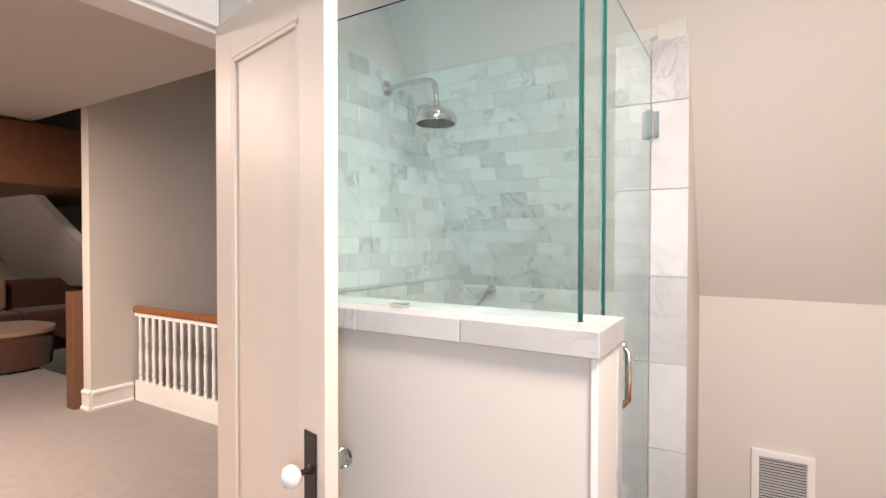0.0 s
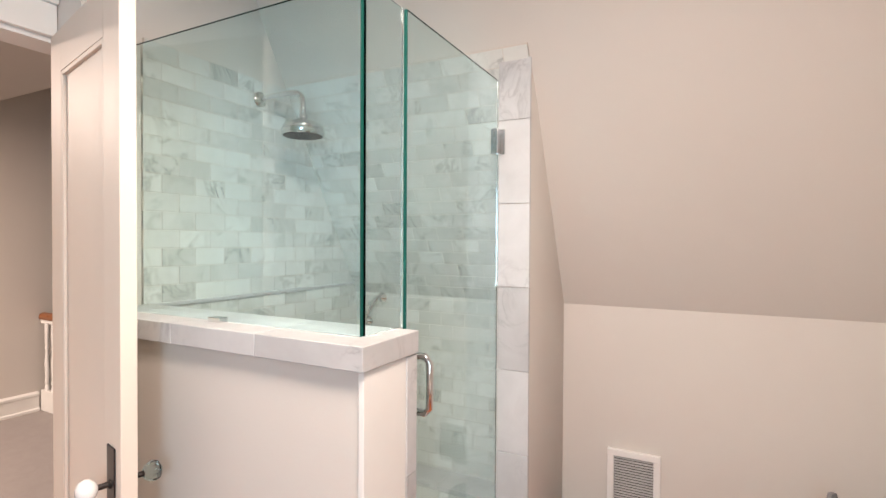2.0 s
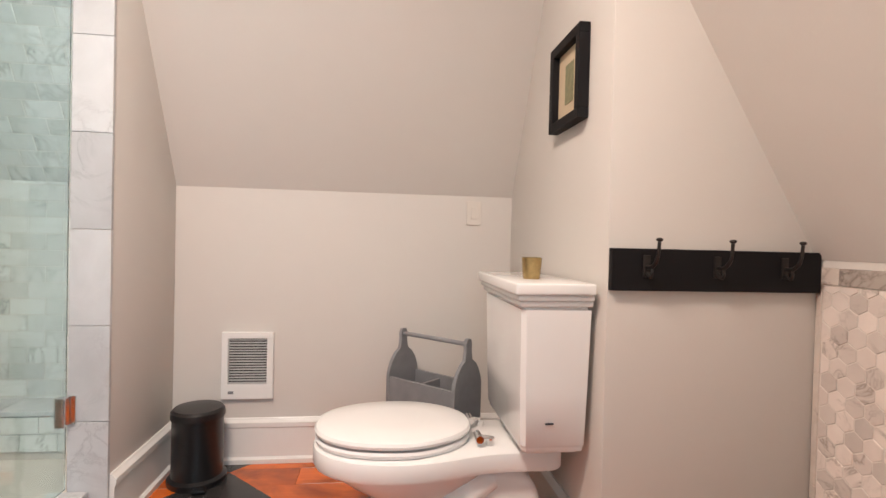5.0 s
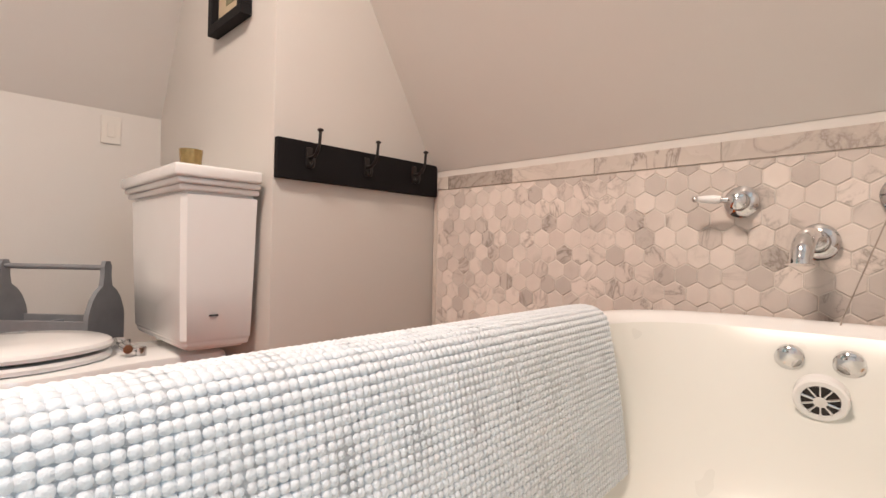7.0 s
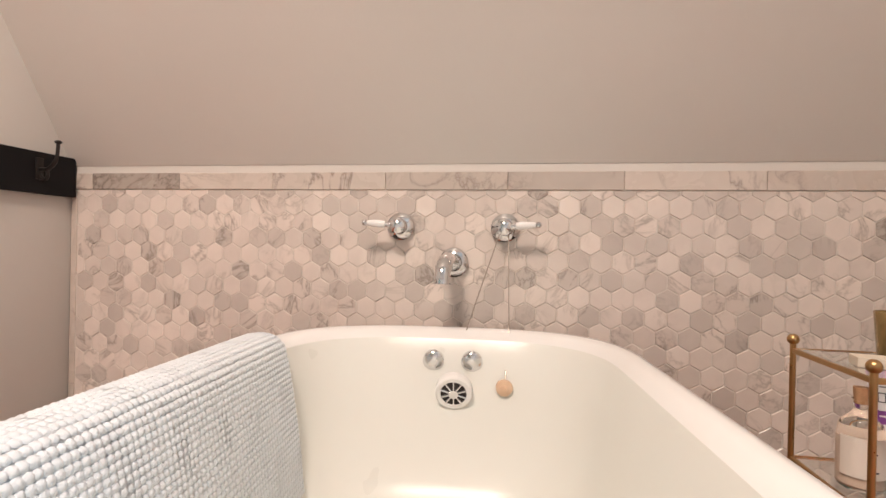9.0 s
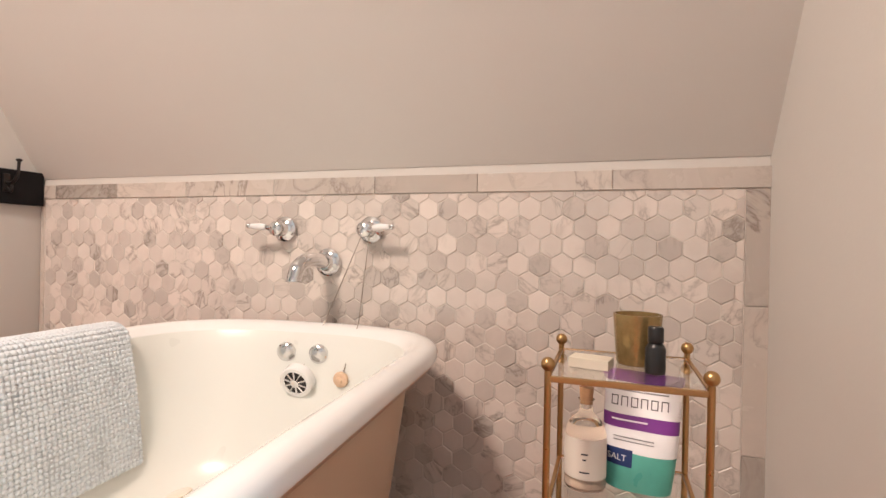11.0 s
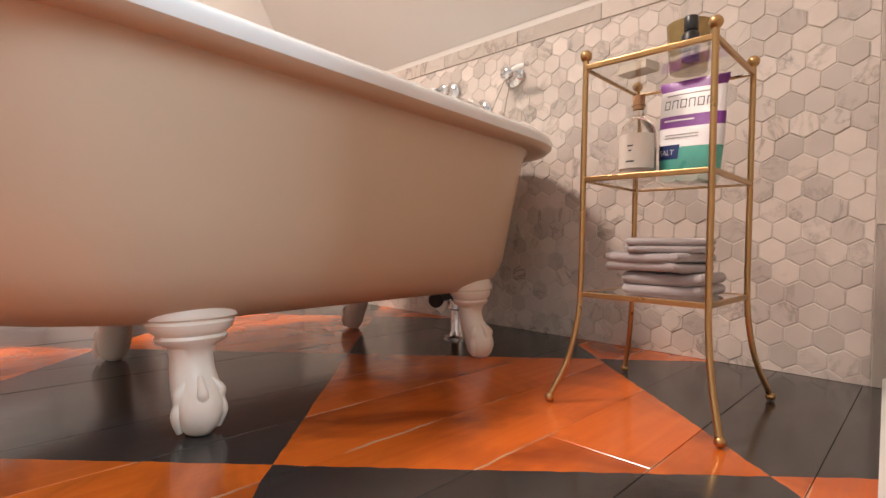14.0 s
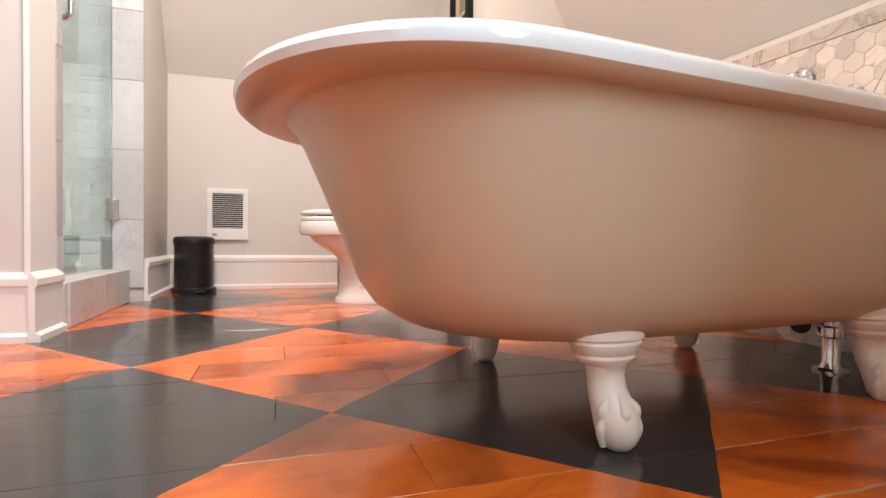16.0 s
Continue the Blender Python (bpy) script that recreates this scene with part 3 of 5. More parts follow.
def build_mat():
    """A bobbled bath mat folded over the far rim of the tub."""
    mat_thing = thing("bath_mat", "white bobbled cotton bath mat hung over the rim of the tub", "bath mat", at=TUB_TURN)
    x0, x1 = 0.79, 1.655
    y = TUB_Y + 0.305
    line = curve_points([(y - 0.055, 0.255), (y - 0.040, 0.38), (y - 0.022, 0.485), (y - 0.010, 0.525), (y + 0.012, 0.537), (y + 0.036, 0.537), (y + 0.058, 0.530), (y + 0.068, 0.505), (y + 0.066, 0.42), (y + 0.064, 0.30)], 7)
    lens = [0.0]
    for a, b in zip(line, line[1:]):
        lens.append(lens[-1] + math.dist(a, b))
    total = lens[-1]

    def at(s):
        s = min(max(s, 0), total)
        for i in range(len(line) - 1):
            if s <= lens[i + 1]:
                f = (s - lens[i]) / (lens[i + 1] - lens[i])
                p, d = line[i].lerp(line[i + 1], f), (line[i + 1] - line[i]).normalized()
                return p, Vector((-d.y, d.x))
        return line[-1], Vector((1, 0))

    rows = int(total / 0.0092)
    cols = int((x1 - x0) / 0.0092)
    bm = bmesh.new()
    grid = []
    for j in range(rows * 2 + 1):
        p, n = at(total * j / (rows * 2))
        row = []
        for i in range(cols * 2 + 1):
            sag = 0.004 * math.sin(i * 0.31) * math.sin(j * 0.11)
            row.append(bm.verts.new((x0 + (x1 - x0) * i / (cols * 2), p.x + n.x * (0.006 + sag * 0.5), p.y + n.y * (0.006 + sag * 0.5))))
        grid.append(row)
    for a, b in zip(grid, grid[1:]):
        for i in range(len(a) - 1):
            bm.faces.new((a[i], a[i + 1], b[i + 1], b[i]))
    bmesh.ops.solidify(bm, geom=bm.faces[:], thickness=0.006)
    part("backing", bm, MAT_CLOTH, mat_thing, smooth=True)
    # one low dome for each bobble
    verts, faces = [], []
    rnd = random.Random(4)
    for j in range(rows):
        p, n = at(total * (j + 0.5) / rows)
        n3 = Vector((0, n.x, n.y))
        d3 = Vector((0, n.y, -n.x))
        for i in range(cols):
            c = Vector((x0 + (x1 - x0) * (i + 0.5) / cols + rnd.uniform(-1, 1) * 0.0008, p.x, p.y)) + n3 * 0.005
            r = 0.0060 * rnd.uniform(0.88, 1.1)
            base = len(verts)
            for ring, (k, hgt) in enumerate(((1.0, 0.0), (0.82, 0.0026))):
                for q in range(8):
                    a = q * math.pi / 4
                    verts.append(c + Vector((1, 0, 0)) * (r * k * math.cos(a)) + d3 * (r * k * math.sin(a)) + n3 * hgt)
            verts.append(c + n3 * 0.0040)
            for q in range(8):
                w = (q + 1) % 8
                faces.append((base + q, base + w, base + 8 + w, base + 8 + q))
                faces.append((base + 8 + q, base + 8 + w, base + 16))
    me = bpy.data.meshes.new("cotton_pile")
    me.from_pydata(verts, [], faces)
    me.materials.append(MAT_CLOTH)
    me.shade_smooth()
    ob = new("cotton_pile", me)
    ob.parent = mat_thing
    tagged(ob, "rows of white cotton bobbles", kind="stuff")


build_mat()

# ---- tub filler on the tiled wall ----


def build_taps():
    to_room = Matrix.Rotation(radians(-90), 4, "Y")
    for y, out, handed in ((0.683, 1, "hot"), (0.425, -1, "cold")):
        v = thing("tap", "chrome wall tap with a white porcelain lever", "tap", "taps over the bathtub", at=pose(HEX_X - 0.006, y, 0.758))
        part("flange", lathe(bmesh.new(), [(0.034, 0.0), (0.034, 0.006), (0.028, 0.012), (0.020, 0.016), (0.017, 0.030), (0.019, 0.034), (0.019, 0.046), (0.012, 0.052), (0.0, 0.054)], to_room, 28), CHROME, v, smooth=True)
        tip = Vector((-0.046, out * 0.028, 0.003))
        part("lever_neck", tube(bmesh.new(), [(-0.040, out * 0.010, 0), tip], [0.009, 0.006], 12), CHROME, v, smooth=True)
        part("lever", tube(bmesh.new(), [tip, tip + Vector((-0.002, out * 0.012, 0.001)), tip + Vector((-0.003, out * 0.030, 0.002)), tip + Vector((-0.004, out * 0.044, 0.003))], [0.008, 0.0095, 0.0085, 0.006], 14), PORCELAIN, v, "white porcelain lever", smooth=True)
        part("lever_tip", ball(bmesh.new(), tip + Vector((-0.004, out * 0.050, 0.003)), 0.0075), CHROME, v, smooth=True)
    s = thing("bath_spout", "curved chrome bath spout on the tiled wall", "spout", at=pose(HEX_X - 0.006, 0.548, 0.672))
    part("flange", lathe(bmesh.new(), [(0.036, 0.0), (0.036, 0.006), (0.030, 0.012), (0.022, 0.015), (0.019, 0.024)], to_room, 28), CHROME, s, smooth=True)
    pts = curve_points([(-0.010, 0, 0), (-0.050, 0.001, 0.006), (-0.095, 0.003, 0.006), (-0.130, 0.004, -0.008), (-0.145, 0.005, -0.034), (-0.147, 0.005, -0.044)], 6)
    part("spout_body", tube(bmesh.new(), pts, [0.018] * (len(pts) - 8) + [0.0175] * 5 + [0.018, 0.021, 0.023], 18), CHROME, s, smooth=True)


build_taps()


def build_stopper():
    c = thing("stopper_chain", "rubber bath stopper hanging on a thin ball chain", "stopper")
    bm = tube(bmesh.new(), [(HEX_X - 0.040, 0.437, 0.740), (1.905, 0.500, 0.534), (1.862, 0.512, 0.47), (1.830, 0.522, 0.410)], 0.0013, 6)
    tube(bm, [(HEX_X - 0.040, 0.415, 0.740), (1.900, 0.408, 0.534), (1.862, 0.410, 0.47), (1.836, 0.412, 0.428)], 0.0013, 6)
    part("chain", bm, CHAIN, c, "thin metal ball chain")
    m = Matrix.Translation((1.834, 0.413, 0.418)) @ Matrix.Rotation(radians(-97), 4, "Y")
    part("plug", lathe(bmesh.new(), [(0.015, -0.004), (0.018, 0.002), (0.017, 0.008), (0.008, 0.010), (0.006, 0.016), (0.0, 0.017)], m, 24), RUBBER, c, "peach rubber plug", smooth=True)


build_stopper()

# ---- toilet ----


def oval(cx, cy, lx0, lx1, hw, z, n=48, e=2.25):
    """An elongated outline: lx0 ahead of the centre (towards -x), lx1 behind it."""
    pts = []
    for i in range(n):
        a = 2 * math.pi * i / n
        c, s = math.cos(a), math.sin(a)
        px, py = math.copysign(abs(c) ** (2 / e), c), math.copysign(abs(s) ** (2 / e), s)
        pts.append(Vector((cx + (px * lx1 if c > 0 else px * lx0), cy + py * hw, z)))
    return pts


def build_toilet():
    cy = 1.905
    t = thing("toilet", "white porcelain two-piece toilet with the lid closed", "toilet")

    def deck(inset, z):
        """The rim's outline: a long round front that narrows to the tank shelf."""
        half = [(0.645, 0.0), (0.650, 0.040), (0.668, 0.085), (0.705, 0.128), (0.765, 0.164), (0.845, 0.184), (0.930, 0.186), (1.010, 0.172), (1.085, 0.150), (1.150, 0.136), (1.230, 0.132), (1.320, 0.132), (1.350, 0.118)]
        mid = 0.98
        side = [((x - mid) * (1 - inset / 0.35) + mid, max(0.0, hw - inset * (hw / 0.18))) for x, hw in half]
        way = curve_points([(x, hw, 0) for x, hw in side], 4)
        return [Vector((p[0], cy + p[1], z)) for p in way] + [Vector((p[0], cy - p[1], z)) for p in reversed(way[1:])]

    part("rim", loft(bmesh.new(), [deck(i, z) for i, z in ((0.016, 0.296), (0.004, 0.300), (0.0, 0.310), (0.0, 0.342), (0.003, 0.352), (0.012, 0.357))]), PORCELAIN, t, "white porcelain rim and tank shelf", smooth=True)
    bowl = [(0.684, 1.180, 0.158, 0.298), (0.705, 1.150, 0.150, 0.272), (0.742, 1.110, 0.135, 0.245), (0.785, 1.080, 0.118, 0.222), (0.812, 1.070, 0.104, 0.195), (0.822, 1.090, 0.097, 0.150), (0.820, 1.140, 0.096, 0.080), (0.812, 1.180, 0.102, 0.030), (0.800, 1.200, 0.112, 0.016), (0.800, 1.200, 0.112, 0.0)]
    part("bowl", loft(bmesh.new(), [oval((a + b) / 2, cy, (b - a) / 2, (b - a) / 2, hw, z) for a, b, hw, z in bowl]), PORCELAIN, t, "white porcelain bowl and foot", smooth=True)
    arch = curve_points([(1.06, 0.0, 0), (1.065, 0.14, 0), (1.09, 0.225, 0), (1.15, 0.278, 0), (1.215, 0.286, 0), (1.275, 0.255, 0), (1.305, 0.190, 0), (1.315, 0.09, 0), (1.318, 0.0, 0)], 4)
    rings = [[Vector((1.19 + (p[0] - 1.19) * k, cy + y, p[1] * (1 - (1 - k) * 0.5))) for p in arch] for y, k in ((-0.092, 0.86), (-0.088, 0.94), (-0.076, 1.0), (0.076, 1.0), (0.088, 0.94), (0.092, 0.86))]
    part("rear_pedestal", loft(bmesh.new(), rings), PORCELAIN, t, "porcelain arched rear of the foot", smooth=True)
    for s in (-1, 1):
        pts = curve_points([(1.160, cy + s * 0.070, 0.262), (1.085, cy + s * 0.082, 0.225), (1.010, cy + s * 0.080, 0.172), (0.950, cy + s * 0.070, 0.120), (0.910, cy + s * 0.058, 0.070)], 6)
        part("trapway", tube(bmesh.new(), pts, [0.034 + 0.012 * math.sin(math.pi * k / (len(pts) - 1)) for k in range(len(pts))], 16), PORCELAIN, t, "moulded porcelain trapway", smooth=True)
    seat_y = cy + 0.012

    def ring_seat(d, z):
        """Round in front, cut off straighter at the hinges."""
        pts = oval(0.90, seat_y, 0.250 + d, 0.205 + d, 0.182 + d, z, e=2.3)
        return [Vector((p.x, seat_y + (p.y - seat_y) * (1 - 0.9 * max(0.0, p.x - 0.92)), p.z)) for p in pts]

    part("seat", loft(bmesh.new(), [ring_seat(d, z) for d, z in ((-0.010, 0.358), (-0.002, 0.361), (0.0, 0.370), (-0.005, 0.377))]), PORCELAIN, t, "white toilet seat", smooth=True)
    part("lid", loft(bmesh.new(), [ring_seat(d, z) for d, z in ((-0.012, 0.383), (0.0, 0.386), (0.002, 0.394), (-0.003, 0.402), (-0.020, 0.408), (-0.10, 0.412))]), PORCELAIN, t, "closed white toilet lid", smooth=True)
    for s in (-1, 1):
        part("bumper", boxed(0.700, seat_y + s * 0.050 - 0.008, 0.376, 0.716, seat_y + s * 0.050 + 0.008, 0.385), PAPER, t, "small white seat bumper")
    for y in (cy - 0.075, cy + 0.075):
        bm = rod(bmesh.new(), (1.118, y - 0.024, 0.380), (1.118, y + 0.024, 0.380), 0.011)
        rod(bm, (1.118, y, 0.380), (1.150, y, 0.376), 0.007)
        rod(bm, (1.152, y, 0.355), (1.152, y, 0.378), 0.013)
        part("hinge", bm, CHROME, t, "chrome seat hinge", smooth=True)
    tank = [(1.220, 1.372, 0.192, 0.375), (1.206, 1.378, 0.206, 0.395), (1.200, 1.380, 0.214, 0.55), (1.194, 1.382, 0.224, 0.775)]
    rings = []
    for x0, x1, hw, z in tank:
        r = 0.012
        rings.append([Vector(p) for p in ((x0 + r, cy - hw, z), (x1, cy - hw, z), (x1, cy + hw, z), (x0 + r, cy + hw, z), (x0, cy + hw - r, z), (x0, cy - hw + r, z))])
    bm = loft(bmesh.new(), rings)
    bmesh.ops.bevel(bm, geom=[e for e in bm.edges if abs((e.verts[0].co - e.verts[1].co).z) < 0.02], offset=0.008, segments=3, affect="EDGES")
    part("tank", bm, PORCELAIN, t, "tapering white porcelain tank", smooth=True)
    for z0, z1, o in ((0.775, 0.791, 0.004), (0.791, 0.807, 0.012), (0.807, 0.838, 0.020)):
        part("tank_lid", boxed(1.190 - o, cy - 0.226 - o, z0, 1.386, cy + 0.226 + o, z1, bevel=0.006, seg=3), PORCELAIN, t, "stepped white tank lid", smooth=True)
    part("maker_mark", boxed(1.268, cy - 0.2145, 0.462, 1.290, cy - 0.2115, 0.466), INK, t, "small dark mark on the tank")
    return t


build_toilet()


def build_candle_cup(x, y, z, r, h, name, label):
    c = thing(name, label, "candle holder", at=pose(x, y, z))
    part("cup", lathe(bmesh.new(), [(r * 0.80, 0.0), (r * 0.84, 0.004), (r, h), (r * 0.93, h), (r * 0.78, 0.012), (0.0, 0.012)], None, 28), GOLD_GLASS, c, smooth=True)
    part("wax", lathe(bmesh.new(), [(r * 0.76, 0.013), (r * 0.84, h * 0.45), (0.0, h * 0.45)], None, 20), LABEL, c, "pale candle wax", smooth=True)
    return c


build_candle_cup(1.262, 1.83, 0.838, 0.030, 0.062, "candle_holder", "small gold speckled glass candle holder on the toilet tank")

# ---- shower ----


def build_glass():
    p = thing("glass_panel", "frameless clear glass panel standing on the marble cap", "glass panel")
    y, t = 1.300, 0.009
    part("pane", boxed(SHOWER_X, y - t, 1.195, -0.130, y, 1.985), GLASS, p).visible_shadow = False
    part("polished_edge", boxed(-0.130, y - t, 1.195, -0.1275, y, 1.985), GLASS_EDGE, p, "green polished glass edge")
    part("top_edge", boxed(SHOWER_X, y - t, 1.985, -0.1275, y, 1.9862), GLASS_EDGE, p, "green polished glass edge")
    part("side_pane", boxed(-0.130, y, 1.195, -0.130 + t, 1.452, 1.985), GLASS, p).visible_shadow = False
    part("clip", boxed(-0.62, y - t - 0.012, 1.193, -0.575, y + 0.012, 1.205, bevel=0.002), CHROME, p, "small chrome glass clip")
    d = thing("shower_door", "clear frameless glass shower door with chrome hinges", "shower door")
    x = -0.124
    pane = part("pane", boxed(x, 1.464, 0.150, x + t, 2.082, 1.985), GLASS, d)
    pane.visible_shadow = False
    part("polished_edge", boxed(x, 1.461, 0.150, x + t, 1.464, 1.985), GLASS_EDGE, d, "green polished glass edge")
    part("top_edge", boxed(x, 1.461, 1.985, x + t, 2.082, 1.9862), GLASS_EDGE, d, "green polished glass edge")
    for z in (0.395, 1.765):
        h = part("hinge", boxed(x - 0.012, 2.048, z - 0.045, x + t + 0.012, 2.0785, z + 0.045, bevel=0.003), CHROME, d, "square chrome glass hinge")
        part("hinge_plate", boxed(x - 0.004, 2.0795, z - 0.045, x + 0.036, 2.0858, z + 0.045, bevel=0.002), CHROME, h, "chrome plate screwed to the marble jamb")
    for side in (1, -1):
        hx = x + t + 0.048 if side > 0 else x - 0.048
        fx = x + t if side > 0 else x
        pts = [(fx, 1.50, 1.115), (hx - side * 0.014, 1.50, 1.115), (hx, 1.50, 1.100), (hx, 1.50, 0.985), (hx - side * 0.014, 1.50, 0.970), (fx, 1.50, 0.970)]
        part("handle", tube(bmesh.new(), pts, 0.0095, 14), CHROME, d, "chrome D-shaped pull handle", smooth=True)


build_glass()


def build_shower_head():
    s = thing("shower_head", "chrome rain shower head on a wall arm", "shower head")
    w = Matrix.Translation((SHOWER_X + 0.001, 1.915, 2.000)) @ Matrix.Rotation(radians(90), 4, "Y")
    part("flange", lathe(bmesh.new(), [(0.032, 0.0), (0.032, 0.005), (0.024, 0.012), (0.013, 0.018)], w, 24), CHROME, s, smooth=True)
    pts = curve_points([(SHOWER_X, 1.915, 2.000), (-1.02, 1.915, 2.006), (-0.925, 1.915, 2.004), (-0.886, 1.915, 1.985), (-0.878, 1.915, 1.945), (-0.878, 1.915, 1.915)], 6)
    part("arm", tube(bmesh.new(), pts, 0.0105, 14), CHROME, s, smooth=True)
    m = pose(-0.878, 1.915, 1.826)
    part("head", lathe(bmesh.new(), [(0.080, 0.0), (0.084, 0.006), (0.084, 0.022), (0.079, 0.026), (0.078, 0.036), (0.062, 0.052), (0.030, 0.064), (0.018, 0.070), (0.018, 0.084), (0.012, 0.092)], m, 40), CHROME, s, smooth=True)
    bm = lathe(bmesh.new(), [(0.076, -0.001), (0.076, 0.001), (0.0, 0.001)], m, 32)
    for ring in range(1, 5):
        for k in range(ring * 7):
            a = 2 * math.pi * k / (ring * 7)
            rod(bm, m @ Vector((ring * 0.0165 * math.cos(a), ring * 0.0165 * math.sin(a), -0.004)), m @ Vector((ring * 0.0165 * math.cos(a), ring * 0.0165 * math.sin(a), 0.0)), 0.002, seg=6)
    part("spray_plate", bm, DARK_IRON, s, "dark spray plate with nozzles")
    g = thing("grab_handle", "short curved chrome grab handle on the tiles", "grab handle")
    a, b = Vector((-0.955, KNEE_Y - 0.012, 1.115)), Vector((-1.045, KNEE_Y - 0.012, 0.985))
    for q in (a, b):
        part("flange", lathe(bmesh.new(), [(0.026, 0.0), (0.026, 0.006), (0.018, 0.014), (0.010, 0.022)], Matrix.Translation(q) @ Matrix.Rotation(radians(90), 4, "X"), 20), CHROME, g, smooth=True)
    o = Vector((0, -0.045, 0))
    part("bar", tube(bmesh.new(), curve_points([a + o * 0.3, a + o, a.lerp(b, 0.5) + o * 1.2, b + o, b + o * 0.3], 6), 0.009, 12), CHROME, g, smooth=True)


build_shower_head()

# ---- wall things ----


def build_rack():
    r = thing("coat_rack", "black painted wooden board with three iron coat hooks", "coat rack")
    part("board", boxed(SIDE_X + 0.002, RACK_Y - 0.020, 0.826, 1.996, RACK_Y - 0.001, 0.934, bevel=0.002), BLACK_WOOD, r)
    for x in (1.497, 1.692, 1.885):
        hook = bmesh.new()
        box(hook, x - 0.010, RACK_Y - 0.025, 0.862, x + 0.010, RACK_Y - 0.020, 0.918, bevel=0.002)
        tube(hook, curve_points([(x, RACK_Y - 0.024, 0.888), (x, RACK_Y - 0.050, 0.890), (x, RACK_Y - 0.072, 0.912), (x, RACK_Y - 0.078, 0.952)], 6), [0.0052] * 12 + [0.0042] * 7, 10)
        ball(hook, (x, RACK_Y - 0.078, 0.957), 0.0085, (1, 1, 0.6))
        tube(hook, curve_points([(x, RACK_Y - 0.024, 0.874), (x, RACK_Y - 0.040, 0.862), (x, RACK_Y - 0.048, 0.872), (x, RACK_Y - 0.046, 0.884)], 5), 0.0042, 8)
        part("hook", hook, DARK_IRON, r, "dark iron coat hook", smooth=True)


build_rack()


def build_picture():
    p = thing("picture_frame", "small black framed print with a cream mat", "picture frame")
    y0, y1, z0, z1, x = 1.785, 2.030, 1.300, 1.572, SIDE_X
    w = 0.030
    for a, b, c, d in ((y0, z0, y1, z0 + w), (y0, z1 - w, y1, z1), (y0, z0 + w, y0 + w, z1 - w), (y1 - w, z0 + w, y1, z1 - w)):
        part("frame_bar", boxed(x - 0.034, a, b, x - 0.001, c, d, bevel=0.002), BLACK_WOOD, p)
    part("mat_board", boxed(x - 0.012, y0 + w, z0 + w, x - 0.001, y1 - w, z1 - w), ART_PAPER, p, "cream picture mat")
    part("print", boxed(x - 0.014, y0 + 0.090, z0 + 0.075, x - 0.0115, y1 - 0.090, z1 - 0.075), ART_GREEN, p, "small green and brown print")


build_picture()


def build_heater():
    h = thing("wall_heater", "white electric wall heater with a dark louvred grille", "wall heater")
    x0, x1, z0, z1, y = 0.192, 0.398, 0.268, 0.545, KNEE_Y
    gx0, gx1, gz0, gz1 = x0 + 0.026, x1 - 0.026, z0 + 0.062, z1 - 0.026
    bm = bmesh.new()
    for a, b, c, d in ((x0, z0, x1, gz0), (x0, gz1, x1, z1), (x0, gz0, gx0, gz1), (gx1, gz0, x1, gz1)):
        box(bm, a, y - 0.020, b, c, y - 0.001, d, bevel=0.002)
    part("cover", bm, WHITE_METAL, h, "white metal heater cover")
    part("grille_back", boxed(gx0, y - 0.003, gz0, gx1, y - 0.001, gz1), DARK_IRON, h, "dark heater inside")
    n = 17
    for i in range(n):
        z = gz0 + (gz1 - gz0) * (i + 0.5) / n
        sl = bmesh.new()
        loft(sl, [[Vector((x, y - 0.017, z - 0.0024)), Vector((x, y - 0.0165, z - 0.0010)), Vector((x, y - 0.009, z + 0.0020)), Vector((x, y - 0.010, z + 0.0008))] for x in (gx0, gx1)])
        part("slat", sl, GREY_METAL, h)
    part("maker_mark", boxed(x0 + 0.028, y - 0.0215, z0 + 0.022, x0 + 0.050, y - 0.0195, z0 + 0.034, bevel=0.0005), GREY_WOOD, h, "small grey oval mark")
    s = thing("switch_plate", "small white blank wall plate", "wall plate")
    part("plate", boxed(1.200, KNEE_Y - 0.006, 1.015, 1.265, KNEE_Y - 0.001, 1.118, bevel=0.002), PLATE, s)
    part("rocker", boxed(1.219, KNEE_Y - 0.009, 1.040, 1.246, KNEE_Y - 0.005, 1.093, bevel=0.0015), PLATE, s, "flat rocker")


build_heater()


def build_bin():
    b = thing("waste_bin", "black round lidded waste bin on the floor", "bin", at=pose(0.150, 2.440, 0))
    part("body", lathe(bmesh.new(), [(0.104, 0.0), (0.106, 0.010), (0.106, 0.022), (0.092, 0.030), (0.091, 0.24), (0.093, 0.248)], None, 40), BLACK_PLASTIC, b, smooth=True)
    part("lid", lathe(bmesh.new(), [(0.096, 0.248), (0.097, 0.256), (0.095, 0.274), (0.086, 0.283), (0.040, 0.287), (0.0, 0.287)], None, 40), BLACK_PLASTIC, b, "black domed lid", smooth=True)
    part("pedal", boxed(0.02, -0.128, 0.008, 0.066, -0.098, 0.018, bevel=0.003), BLACK_PLASTIC, b, "black foot pedal")


build_bin()


